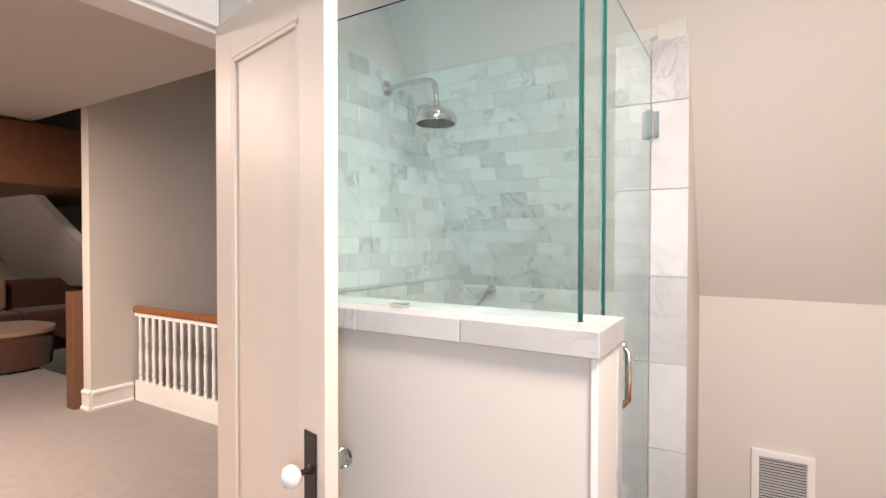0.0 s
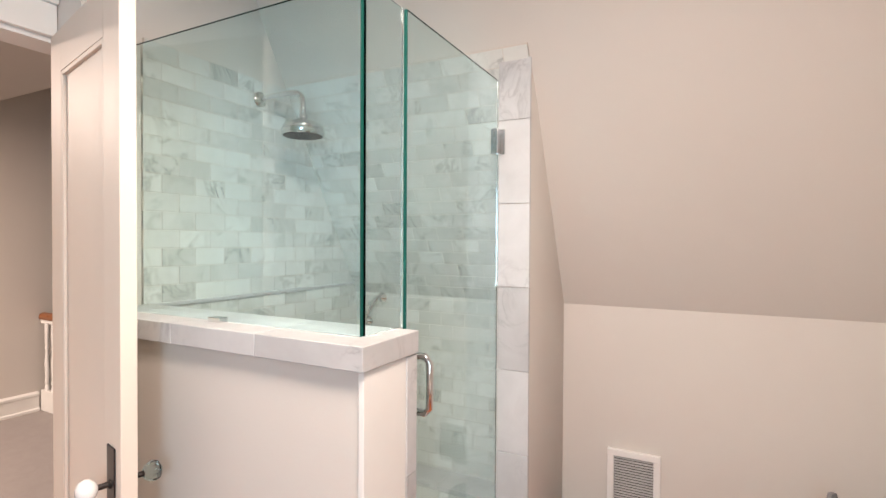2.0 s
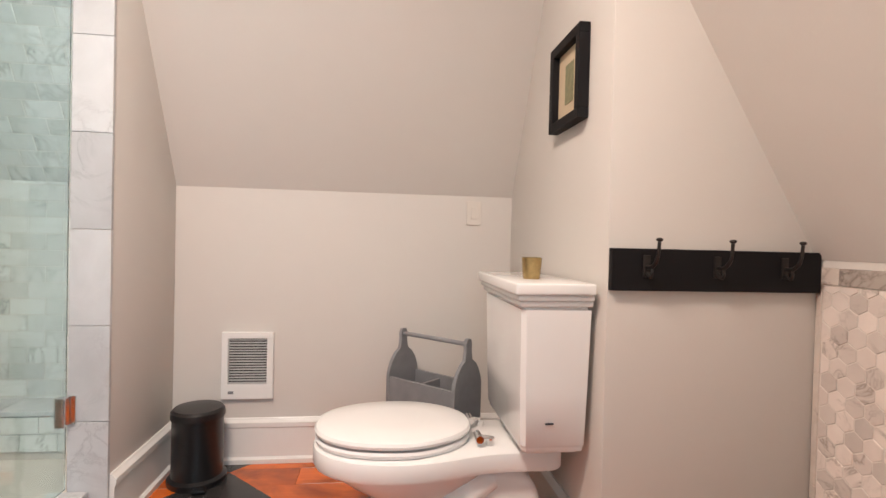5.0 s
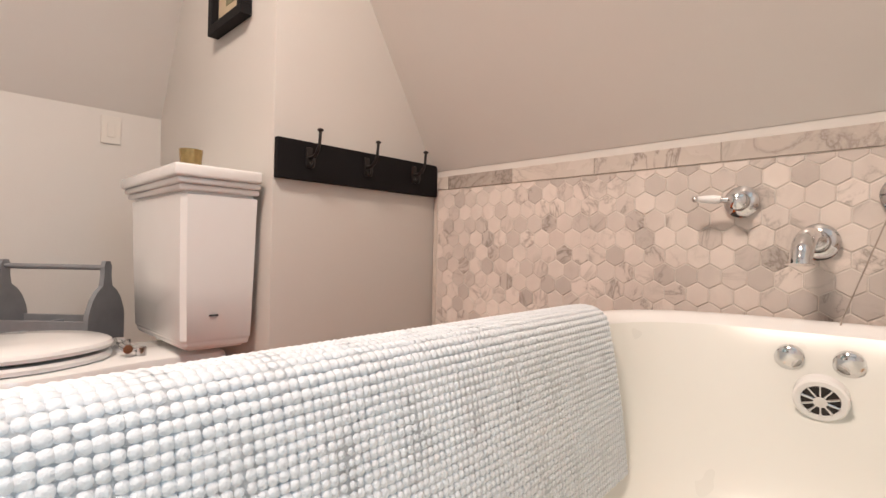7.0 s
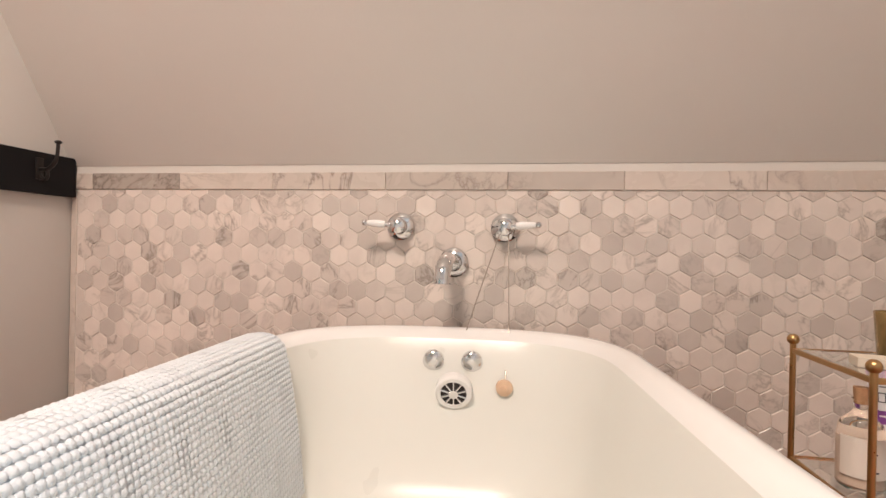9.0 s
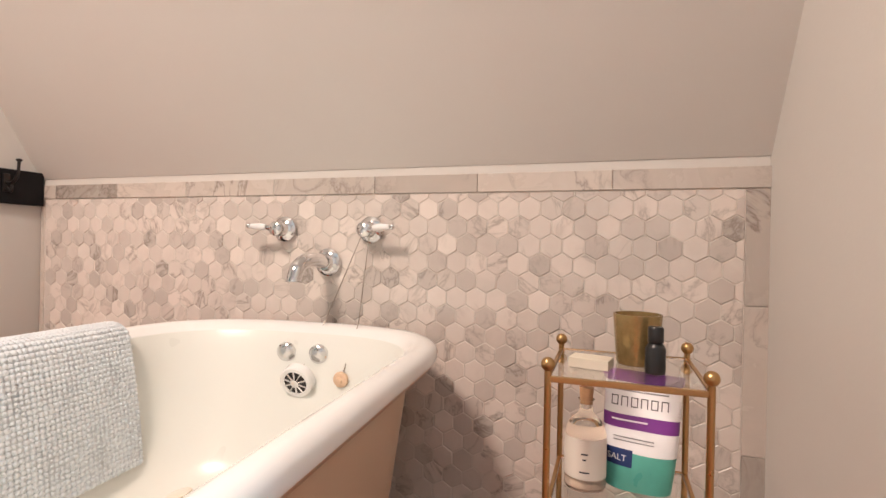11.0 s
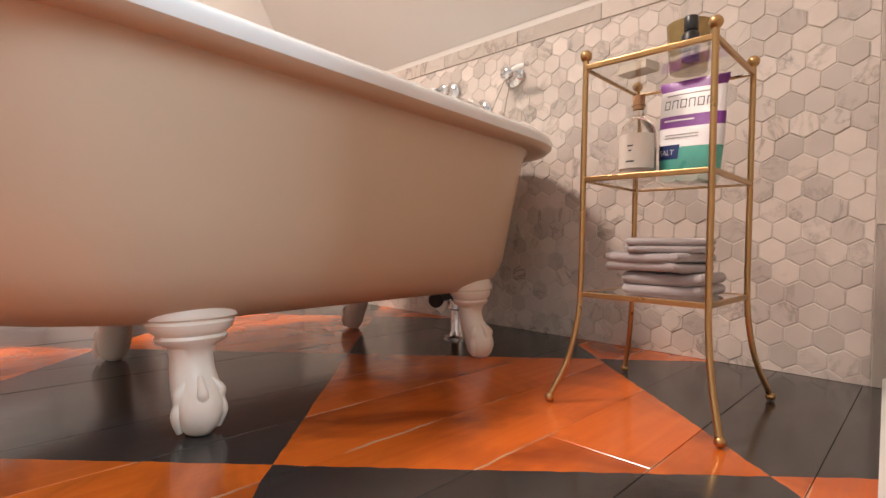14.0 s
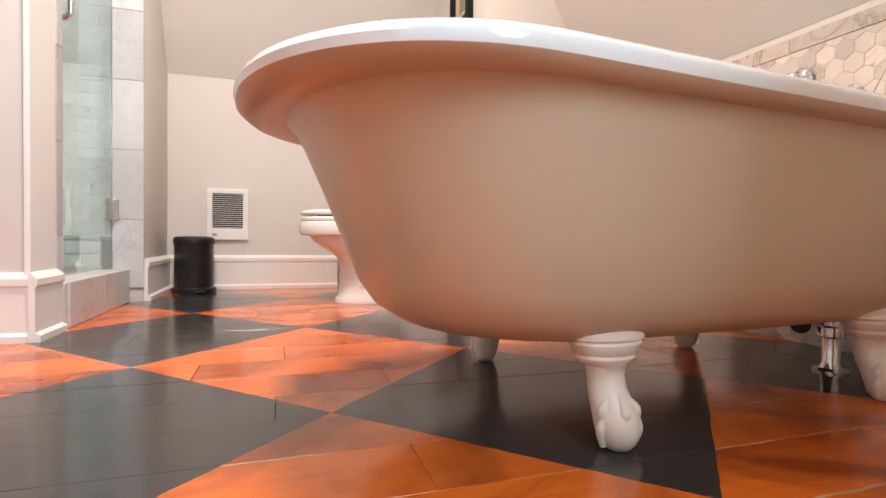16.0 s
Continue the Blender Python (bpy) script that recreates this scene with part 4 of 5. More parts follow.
def build_caddy():
    c = thing("wooden_caddy", "grey painted wooden toolbox caddy with a rod handle", "caddy", at=pose(1.040, 2.330, 0, 0, 0, -45))
    x0, x1, y0, y1, top = -0.165, 0.165, -0.085, 0.085, 0.415
    for x in (x0, x1 - 0.014):
        mid = (y0 + y1) / 2
        half = [(y1 - 0.004, top + 0.02), (y1 - 0.02, top + 0.055), (mid + 0.045, top + 0.080), (mid + 0.022, top + 0.095), (mid + 0.016, top + 0.130), (mid + 0.018, top + 0.155), (mid + 0.010, top + 0.172)]
        outline = [(y0, 0.0), (y1, 0.0), (y1, top)] + half + [(2 * mid - a, b) for a, b in reversed(half)] + [(y0, top)]
        bm = loft(bmesh.new(), [[Vector((x + d, a, b)) for a, b in outline] for d in (0.0, 0.014)])
        part("end_board", bm, GREY_WOOD, c, "shaped grey end board")
    for y in (y0 + 0.002, y1 - 0.014):
        part("side_board", boxed(x0 + 0.014, y, 0.0, x1 - 0.014, y + 0.012, top - 0.006, bevel=0.001), GREY_WOOD, c)
    part("bottom_board", boxed(x0 + 0.014, y0 + 0.014, 0.18, x1 - 0.014, y1 - 0.014, 0.192), GREY_WOOD, c)
    part("divider", boxed(-0.03, y0 + 0.014, 0.192, -0.02, y1 - 0.014, top - 0.02), GREY_WOOD, c)
    part("handle_rod", rod(bmesh.new(), (x0 + 0.002, (y0 + y1) / 2, top + 0.152), (x1 - 0.002, (y0 + y1) / 2, top + 0.152), 0.0085), GREY_WOOD, c, smooth=True)
    bm = bmesh.new()
    for a in range(0, 180, 30):
        q = Matrix.Translation((-0.010, y0 + 0.001, 0.310)) @ Matrix.Rotation(radians(a), 4, "Y")
        tube(bm, [q @ Vector((-0.030, 0, 0)), q @ Vector((0.030, 0, 0))], 0.0022, 6)
    part("emblem", bm, PAPER, c, "white star emblem")
    r = thing("toilet_roll", "white toilet paper roll standing in the caddy", "toilet roll", at=pose(1.092, 2.278, 0.194))
    part("roll", lathe(bmesh.new(), [(0.022, 0.0), (0.049, 0.0), (0.050, 0.004), (0.050, 0.096), (0.049, 0.100), (0.022, 0.100), (0.020, 0.05)], None, 28), PAPER, r, smooth=True)
    part("core", lathe(bmesh.new(), [(0.0205, 0.002), (0.0205, 0.098), (0.0195, 0.098), (0.0195, 0.002)], None, 20), CARD, r, "brown cardboard core")


build_caddy()

# ---- brass shelf stand and what stands on it ----
CX0, CX1, CY0, CY1 = 1.511, 1.712, -0.270, -0.076
SHELVES = (0.178, 0.366, 0.548)


def build_stand():
    s = thing("shelf_stand", "small brass shelf stand with three glass shelves", "shelf stand")
    for x, sx in ((CX0, -1), (CX1, 1)):
        for y, sy in ((CY0, -1), (CY1, 1)):
            pts = curve_points([(x, y, 0.558), (x, y, 0.36), (x, y, 0.20), (x + sx * 0.004, y + sy * 0.003, 0.13), (x + sx * 0.017, y + sy * 0.013, 0.065), (x + sx * 0.039, y + sy * 0.029, 0.012)], 6)
            leg = part("post", tube(bmesh.new(), pts, 0.0047, 12), BRASS, s, "brass post curving out at the foot", smooth=True)
            part("finial", ball(bmesh.new(), (x, y, 0.565), 0.0095), BRASS, leg, "round brass ball", smooth=True)
            part("foot_ball", ball(bmesh.new(), (x + sx * 0.040, y + sy * 0.030, 0.0075), 0.0075), BRASS, leg, smooth=True)
    for z in SHELVES:
        for a, b in (((CX0, CY0), (CX1, CY0)), ((CX0, CY1), (CX1, CY1)), ((CX0, CY0), (CX0, CY1)), ((CX1, CY0), (CX1, CY1))):
            part("shelf_rail", boxed(min(a[0], b[0]) - 0.003, min(a[1], b[1]) - 0.003, z - 0.006, max(a[0], b[0]) + 0.003, max(a[1], b[1]) + 0.003, z + 0.002, bevel=0.001), BRASS, s)
        part("glass_shelf", boxed(CX0 + 0.004, CY0 + 0.004, z - 0.004, CX1 - 0.004, CY1 - 0.004, z + 0.001), SHELF_GLASS, s, "clear glass shelf").visible_shadow = False


build_stand()
build_candle_cup(1.640, -0.192, 0.5495, 0.035, 0.074, "gold_candle_cup", "gold speckled glass candle cup on the brass stand")


def build_small_items():
    v = thing("oil_bottle", "tiny dark oil bottle with a black cap", "bottle", at=pose(1.585, -0.213, 0.5495))
    part("bottle", lathe(bmesh.new(), [(0.013, 0.0), (0.0135, 0.003), (0.0135, 0.034), (0.010, 0.040), (0.008, 0.042)], None, 20), BLACK_PLASTIC, v, smooth=True)
    part("cap", lathe(bmesh.new(), [(0.010, 0.042), (0.0105, 0.044), (0.0105, 0.062), (0.009, 0.064), (0.0, 0.064)], None, 20), BLACK_PLASTIC, v, "ribbed black cap", smooth=True)
    m = thing("matchbox", "small cream matchbox lying on the glass shelf", "matchbox", at=pose(1.590, -0.128, 0.5495, 0, 0, 78))
    part("sleeve", boxed(-0.028, -0.018, 0.0, 0.028, 0.018, 0.014, bevel=0.0006), CARD, m)
    part("striking_strip", boxed(-0.026, -0.0186, 0.002, 0.026, -0.0178, 0.012), INK, m, "brown striking strip")
    b = thing("soap_bottle", "clear glass bottle of bath soak with a cork stopper", "bottle", at=pose(1.612, -0.122, SHELVES[1] + 0.0015))
    part("flask", lathe(bmesh.new(), [(0.027, 0.0), (0.030, 0.004), (0.030, 0.078), (0.026, 0.094), (0.014, 0.106), (0.0095, 0.112), (0.0095, 0.126), (0.012, 0.129)], None, 28), SHELF_GLASS, b, "clear glass flask", smooth=True).visible_shadow = False
    part("liquid", lathe(bmesh.new(), [(0.026, 0.003), (0.0285, 0.006), (0.0285, 0.074), (0.0, 0.074)], None, 24), LOTION, b, "cloudy bath soak", smooth=True)
    bm = bmesh.new()
    loft(bm, [[Vector((0.0306 * math.cos(a), 0.0306 * math.sin(a), z)) for a in (radians(100 + 160 * k / 20) for k in range(21))] for z in (0.020, 0.078)], closed=False, cap0=False, cap1=False)
    part("label", bm, LABEL, b, "cream paper label", smooth=True)
    bm = bmesh.new()
    for i, (z, w) in enumerate(((0.056, 9), (0.048, 5), (0.030, 13))):
        loft(bm, [[Vector((0.0309 * math.cos(a), 0.0309 * math.sin(a), zz)) for a in (radians(180 - w + 2 * w * k / 8) for k in range(9))] for zz in (z, z + 0.0022)], closed=False, cap0=False, cap1=False)
    part("label_print", bm, INK, b, "dark lines of print")
    part("cork", lathe(bmesh.new(), [(0.008, 0.122), (0.0095, 0.130), (0.0105, 0.146), (0.0, 0.147)], None, 18), CORK, b, "brown cork", smooth=True)


build_small_items()


def build_bag():
    """A stand-up pouch: wide at its gusset, flat and crimped at the top."""
    H, W = 0.166, 0.106
    g = thing("salt_bag", "white purple and teal stand-up pouch of bath salt", "bag", at=pose(1.640, -0.196, SHELVES[1] + 0.0015, 0, 0, 84) @ Matrix.Rotation(radians(-2), 4, "Y"))

    def ring(f):
        th = 0.026 * (1 - f) ** 0.75 + 0.0012
        w = W * (0.44 + 0.06 * math.sin(min(1, f * 1.6) * math.pi * 0.5)) + (0.003 if f > 0.93 else 0)
        pts = []
        for k in range(36):
            a = 2 * math.pi * k / 36
            c, s = math.cos(a), math.sin(a)
            cr = 0.0016 * math.sin(9 * f + 3 * c) * (1 - abs(c))
            pts.append(Vector((math.copysign(abs(c) ** 0.75, c) * w, math.copysign(abs(s) ** 0.9, s) * th + cr, f * H)))
        return pts

    def band(name, f0, f1, mat, label):
        n = max(2, int((f1 - f0) * 30))
        part(name, loft(bmesh.new(), [ring(f0 + (f1 - f0) * i / n) for i in range(n + 1)], cap0=f0 == 0, cap1=f1 == 1), mat, g, label, smooth=True)

    band("teal_band", 0.0, 0.32, BAG_TEAL, "teal printed foot of the pouch")
    band("white_band", 0.32, 0.52, BAG_WHITE, "white part of the pouch")
    band("purple_band", 0.52, 0.64, BAG_PURPLE, "purple printed band")
    band("upper_white_band", 0.64, 0.90, BAG_WHITE, "white upper part of the pouch")
    band("crimped_top", 0.90, 1.0, BAG_PURPLE, "purple crimped top")

    def patch(name, x0, x1, f0, f1, mat, label):
        """A printed patch lying on the front film."""
        bm = bmesh.new()
        rows = []
        for i in range(5):
            f = f0 + (f1 - f0) * i / 4
            r = ring(f)
            front = sorted([p for p in r if p.y >= 0], key=lambda p: p.x)
            row = []
            for k in range(9):
                x = x0 + (x1 - x0) * k / 8
                y = next((a.y + (b.y - a.y) * (x - a.x) / max(1e-6, b.x - a.x) for a, b in zip(front, front[1:]) if a.x <= x <= b.x), 0.002)
                row.append(Vector((x, y + 0.0008, f * H)))
            rows.append(row)
        loft(bm, rows, closed=False, cap0=False, cap1=False)
        part(name, bm, mat, g, label)

    patch("navy_label", 0.008, 0.046, 0.20, 0.345, BAG_NAVY, "small navy label")
    def film(x, z):
        """Depth of the front film at a place on it."""
        front = sorted([p for p in ring(z / H) if p.y >= 0], key=lambda p: p.x)
        return next((a.y + (b.y - a.y) * (x - a.x) / max(1e-6, b.x - a.x) for a, b in zip(front, front[1:]) if a.x <= x <= b.x), 0.002)

    # The readable word on the navy label.
    curve = bpy.data.curves.new("word", "FONT")
    curve.body = "SALT"
    curve.size = 0.0125
    holder = bpy.data.objects.new("word", curve)
    flat = bpy.data.meshes.new_from_object(holder)
    bm = bmesh.new()
    bm.from_mesh(flat)
    bpy.data.objects.remove(holder)
    bpy.data.curves.remove(curve)
    bpy.data.meshes.remove(flat)
    for v in bm.verts:
        x, z = 0.0435 - v.co.x, 0.0405 + v.co.y
        v.co = (x, film(x, z) + 0.0016, z)
    part("label_word", bm, BAG_WHITE, g, "white word on the navy label")

    # The product name: six thin plain marks.
    for i in range(6):
        bm = bmesh.new()
        x1 = 0.042 - i * 0.0138
        x0, z0, z1, t = x1 - 0.0098, 0.713 * H, 0.800 * H, 0.0014
        sides = [(x1 - t, x1, z0, z1), (x0, x1 - t, z1 - t, z1), (x0, x0 + t, z0, z1 - t), (x0 + t, x1 - t, z0, z0 + t)]
        for p0, p1, q0, q1 in sides[:3] if i % 2 else sides:
            n = 4 if q1 - q0 > 0.003 else 1
            rows = [[Vector((x, film(x, z) + 0.0008, z)) for x in (p0, (p0 + p1) / 2, p1)] for z in [q0 + (q1 - q0) * j / n for j in range(n + 1)]]
            loft(bm, rows, closed=False, cap0=False, cap1=False)
        part("name_mark", bm, INK, g, "thin dark mark of the product name")
    patch("small_print", -0.036, 0.040, 0.845, 0.858, GREY_WOOD, "thin line of small print")
    patch("small_print", -0.020, 0.036, 0.440, 0.450, GREY_WOOD, "thin line of small print")
    patch("small_print", -0.020, 0.036, 0.410, 0.420, GREY_WOOD, "thin line of small print")
    patch("band_print", -0.010, 0.040, 0.585, 0.60, BAG_WHITE, "pale line on the purple band")


build_bag()


def folded_cloth(name, label, x, y, z, lx, ly, thick, turn, seed):
    rnd = random.Random(seed)
    t = thing(name, label, "towel", "folded grey cloths on the stand", at=pose(x, y, z, 0, 0, turn))
    for layer in range(2):
        z0, z1 = thick * layer / 2 + 0.0004, thick * (layer + 1) / 2
        rings = []
        n, rows = 40, 7
        ph = rnd.uniform(0, 6)
        for j in range(rows):
            a = math.pi * j / (rows - 1)
            h = (z0 + z1) / 2 - math.cos(a) * (z1 - z0) / 2
            o = (math.sin(a) - 1) * (z1 - z0) * 0.5
            ring = []
            for i in range(n):
                b = 2 * math.pi * i / n
                c, s = math.cos(b), math.sin(b)
                wob = 0.0022 * math.sin(3 * b + ph + layer) + 0.0014 * math.sin(7 * b + ph)
                ring.append(Vector((math.copysign(abs(c) ** 0.28, c) * (lx / 2 + o + wob), math.copysign(abs(s) ** 0.28, s) * (ly / 2 + o + wob), h + 0.0016 * math.sin(2 * b + ph))))
            rings.append(ring)
        part("fold", loft(bmesh.new(), rings), GREY_CLOTH, t, smooth=True)
    return t


zt = SHELVES[0] + 0.0015
for i, (dx, dy, turn, th) in enumerate(((0.006, -0.006, 3, 0.036), (-0.008, 0.010, -8, 0.030), (0.002, 0.004, 24, 0.022))):
    folded_cloth("folded_cloth", "folded grey terry cloth in a stack on the lowest shelf", 1.612 + dx, -0.178 + dy, zt, 0.140, 0.130, th, turn, i)
    zt += th + 0.0012

# ---- hall beyond the door ----
structure("hall_floor", boxed(-9.2, -2.6, -0.08, DOOR_X - 0.12, 2.57, 0.0), CARPET, "grey carpeted hall floor", "carpet")
structure("floor_threshold", boxed(DOOR_X - 0.12, 0.615, -0.08, DOOR_X, 1.316, 0.002), RAIL_WOOD, "dark wooden threshold in the doorway", "threshold")
structure("hall_wall_far", boxed(-9.3, -2.7, -0.1, -9.2, 6.0, 5.1), PAINT, "far plain wall of the hall", "wall")
structure("hall_wall_south", boxed(-9.2, -2.7, -0.1, DOOR_X - 0.12, -2.6, 3.6), PAINT, "plain wall of the hall", "wall")
structure("hall_wall_north", boxed(-9.2, 6.0, -0.1, -1.3, 6.1, 5.1), PAINT, "plain wall beyond the stairwell", "wall")
structure("hall_wall_stairs", boxed(-1.5, KNEE_Y + 0.12, -1.5, -1.4, 6.0, 5.1), PAINT, "plain wall of the stairwell", "wall")
structure("hall_wall_1", boxed(-4.44, 2.19, -1.5, -4.32, 6.0, 5.1), PAINT, "plain hall wall beside the stairwell", "wall")
structure("stairwell_floor", boxed(-4.4, 2.57, -1.6, -1.4, 6.0, -1.5), CARPET, "carpeted floor far down the stairwell", "floor")
structure("stairwell_face", boxed(-4.32, 2.571, -1.5, -1.4, 2.60, -0.001), TRIM, "white face of the hall floor edge", "trim")
structure("hall_ceiling", slab(bmesh.new(), [(-9.3, -2.7, 2.42), (-1.4, -2.7, 2.42), (-1.4, 2.16, 2.42), (-9.3, 2.16, 2.42)], (0, 0, -1), 0.1), SLOPE_PAINT, "flat greige hall ceiling", "ceiling")
structure("hall_slope", slab(bmesh.new(), [(-9.3, 2.16, 2.42), (-1.4, 2.16, 2.42), (-1.4, 6.1, 4.94), (-9.3, 6.1, 4.94)], (0, 0.64, -1), 0.1), SLOPE_PAINT, "rising ceiling over the stairwell", "sloped ceiling")
skirting("hall_baseboard", -4.32, 2.19, -4.32, 2.51, 1, 0, 0.16)
skirting("hall_baseboard_end", -4.44, 2.19, -4.31, 2.19, 0, -1, 0.16)


def build_balustrade():
    b = thing("balustrade", "white painted balustrade with a brown wooden handrail", "balustrade")
    y, x0, x1 = 2.54, -4.30, -1.45
    prof = [(-0.030, 0.755), (0.030, 0.755), (0.034, 0.775), (0.026, 0.800), (0.0, 0.808), (-0.026, 0.800), (-0.034, 0.775)]
    part("handrail", loft(bmesh.new(), [[Vector((x, y + a, z)) for a, z in prof] for x in (x0, x1)]), RAIL_WOOD, b, "varnished brown wooden handrail")
    part("bottom_rail", boxed(x0, y - 0.022, 0.0, x1, y + 0.022, 0.17, bevel=0.003), TRIM, b)
    part("top_rail", boxed(x0, y - 0.018, 0.722, x1, y + 0.018, 0.755), TRIM, b)
    n = 28
    prof = [(0.018, 0.17), (0.018, 0.20), (0.012, 0.215), (0.020, 0.235), (0.014, 0.27), (0.019, 0.40), (0.012, 0.50), (0.018, 0.52), (0.012, 0.54), (0.017, 0.56), (0.017, 0.722)]
    first = None
    for i in range(n):
        m = pose(x0 + 0.06 + (x1 - x0 - 0.12) * i / (n - 1), y, 0)
        if first is None:
            first = part("baluster", lathe(bmesh.new(), prof, None, 10), TRIM, b, smooth=True, at=m)
        else:
            ob = new("baluster", first.data)
            ob.parent, ob.matrix_basis = b, m


build_balustrade()


def build_sofa():
    s = thing("sofa", "dark brown upholstered sofa with a tan cushion", "sofa", at=pose(-7.6, 2.75, 0, 0, 0, 90))
    part("base", boxed(-0.95, -0.42, 0.0, 0.95, 0.42, 0.36, bevel=0.03, seg=3), SOFA, s, smooth=True)
    part("backrest", boxed(-0.95, 0.22, 0.36, 0.95, 0.46, 0.86, bevel=0.08, seg=4), SOFA, s, smooth=True)
    for x in (-0.97, 0.77):
        part("armrest", boxed(x, -0.44, 0.06, x + 0.2, 0.44, 0.62, bevel=0.07, seg=4), SOFA, s, smooth=True)
    for x in (-0.75, 0.01):
        part("seat_cushion", boxed(x, -0.42, 0.36, x + 0.74, 0.22, 0.50, bevel=0.05, seg=4), SOFA, s, smooth=True)
    p = thing("sofa_cushion", "tan throw cushion leaning on the sofa", "cushion", at=pose(-7.62, 2.45, 0.505, 0, 0, 90))
    part("cover", boxed(-0.25, -0.06, 0, 0.25, 0.10, 0.40, bevel=0.06, seg=4), PILLOW, p, smooth=True)
    o = thing("ottoman", "pale upholstered round ottoman beside the sofa", "ottoman", at=pose(-6.6, 2.35, 0))
    part("base", lathe(bmesh.new(), [(0.30, 0.0), (0.42, 0.03), (0.44, 0.32), (0.42, 0.36)], None, 28), SOFA, o, smooth=True)
    part("top_cushion", lathe(bmesh.new(), [(0.42, 0.362), (0.46, 0.39), (0.45, 0.43), (0.36, 0.455), (0.0, 0.46)], None, 28), PILLOW, o, "pale cushion top", smooth=True)


build_sofa()
structure("hall_slope_far", slab(bmesh.new(), [(-9.2, 2.3, 2.1), (-6.3, 2.3, 2.1), (-6.3, 3.45, 0.75), (-9.2, 3.45, 0.75)], (0, -1.35, -1.15), 0.08), TRIM, "pale sloping ceiling of the far room", "sloped ceiling")
structure("hall_beam", boxed(-9.2, 1.4, 1.85, -5.2, 3.6, 2.40, bevel=0.01), BROWN_WOOD, "dark brown wooden soffit in the hall", "soffit")
structure("hall_post", boxed(-4.57, 2.12, 0.0, -4.445, 2.30, 0.95, bevel=0.005), BROWN_WOOD, "dark brown wooden newel beside the wall", "newel post")

# ---- pieces of walls and floor ----


def clip(poly, a, b, c):
    """The part of a flat polygon where a*u + b*v <= c."""
    out = []
    for p, q in zip(poly, poly[1:] + poly[:1]):
        dp, dq = a * p[0] + b * p[1] - c, a * q[0] + b * q[1] - c
        if dp <= 0:
            out.append(p)
        if (dp < 0 < dq) or (dq < 0 < dp):
            f = dp / (dp - dq)
            out.append((p[0] + (q[0] - p[0]) * f, p[1] + (q[1] - p[1]) * f))
    return out


def shoelace(poly):
    return 0.5 * abs(sum(p[0] * q[1] - q[0] * p[1] for p, q in zip(poly, poly[1:] + poly[:1])))


def piece_mesh(name, poly, m, thick, material, soft=0.0012):
    """A flat piece with a chamfered face, in the plane of m (u, v, out)."""
    cx, cy = sum(p[0] for p in poly) / len(poly), sum(p[1] for p in poly) / len(poly)
    r = max(math.dist(p, (cx, cy)) for p in poly)
    k = max(0.5, 1 - soft / r * 1.3)
    rings = [[(p[0], p[1], 0.0) for p in poly], [(p[0], p[1], thick - soft) for p in poly], [(cx + (p[0] - cx) * k, cy + (p[1] - cy) * k, thick) for p in poly]]
    n = len(poly)
    verts = [m @ Vector(p) for ring in rings for p in ring]
    faces = [(j * n + i, j * n + (i + 1) % n, (j + 1) * n + (i + 1) % n, (j + 1) * n + i) for j in range(2) for i in range(n)]
    faces.append(tuple(2 * n + i for i in range(n)))
    me = bpy.data.meshes.new(name)
    me.from_pydata(verts, [], faces)
    me.materials.append(material)
    return me


def lay(name, poly, m, thick, material, parent, cache=None, key=None, origin=(0, 0), lift=0.0, tilt=None):
    """One piece as an object of its own; alike pieces share a mesh."""
    local = [(p[0] - origin[0], p[1] - origin[1]) for p in poly]
    me = cache.get(key) if cache is not None and key is not None else None
    if me is None:
        me = piece_mesh(name, local, Matrix(), thick, material)
        if cache is not None and key is not None:
            cache[key] = me
    ob = new(name, me)
    ob.parent = parent
    ob.matrix_basis = m @ Matrix.Translation((origin[0], origin[1], lift)) @ (tilt or Matrix())
    return ob


def plane(origin, u, v):
    u, v = Vector(u).normalized(), Vector(v).normalized()
    w = u.cross(v)
    return Matrix(((u.x, v.x, w.x, origin[0]), (u.y, v.y, w.y, origin[1]), (u.z, v.z, w.z, origin[2]), (0, 0, 0, 1)))


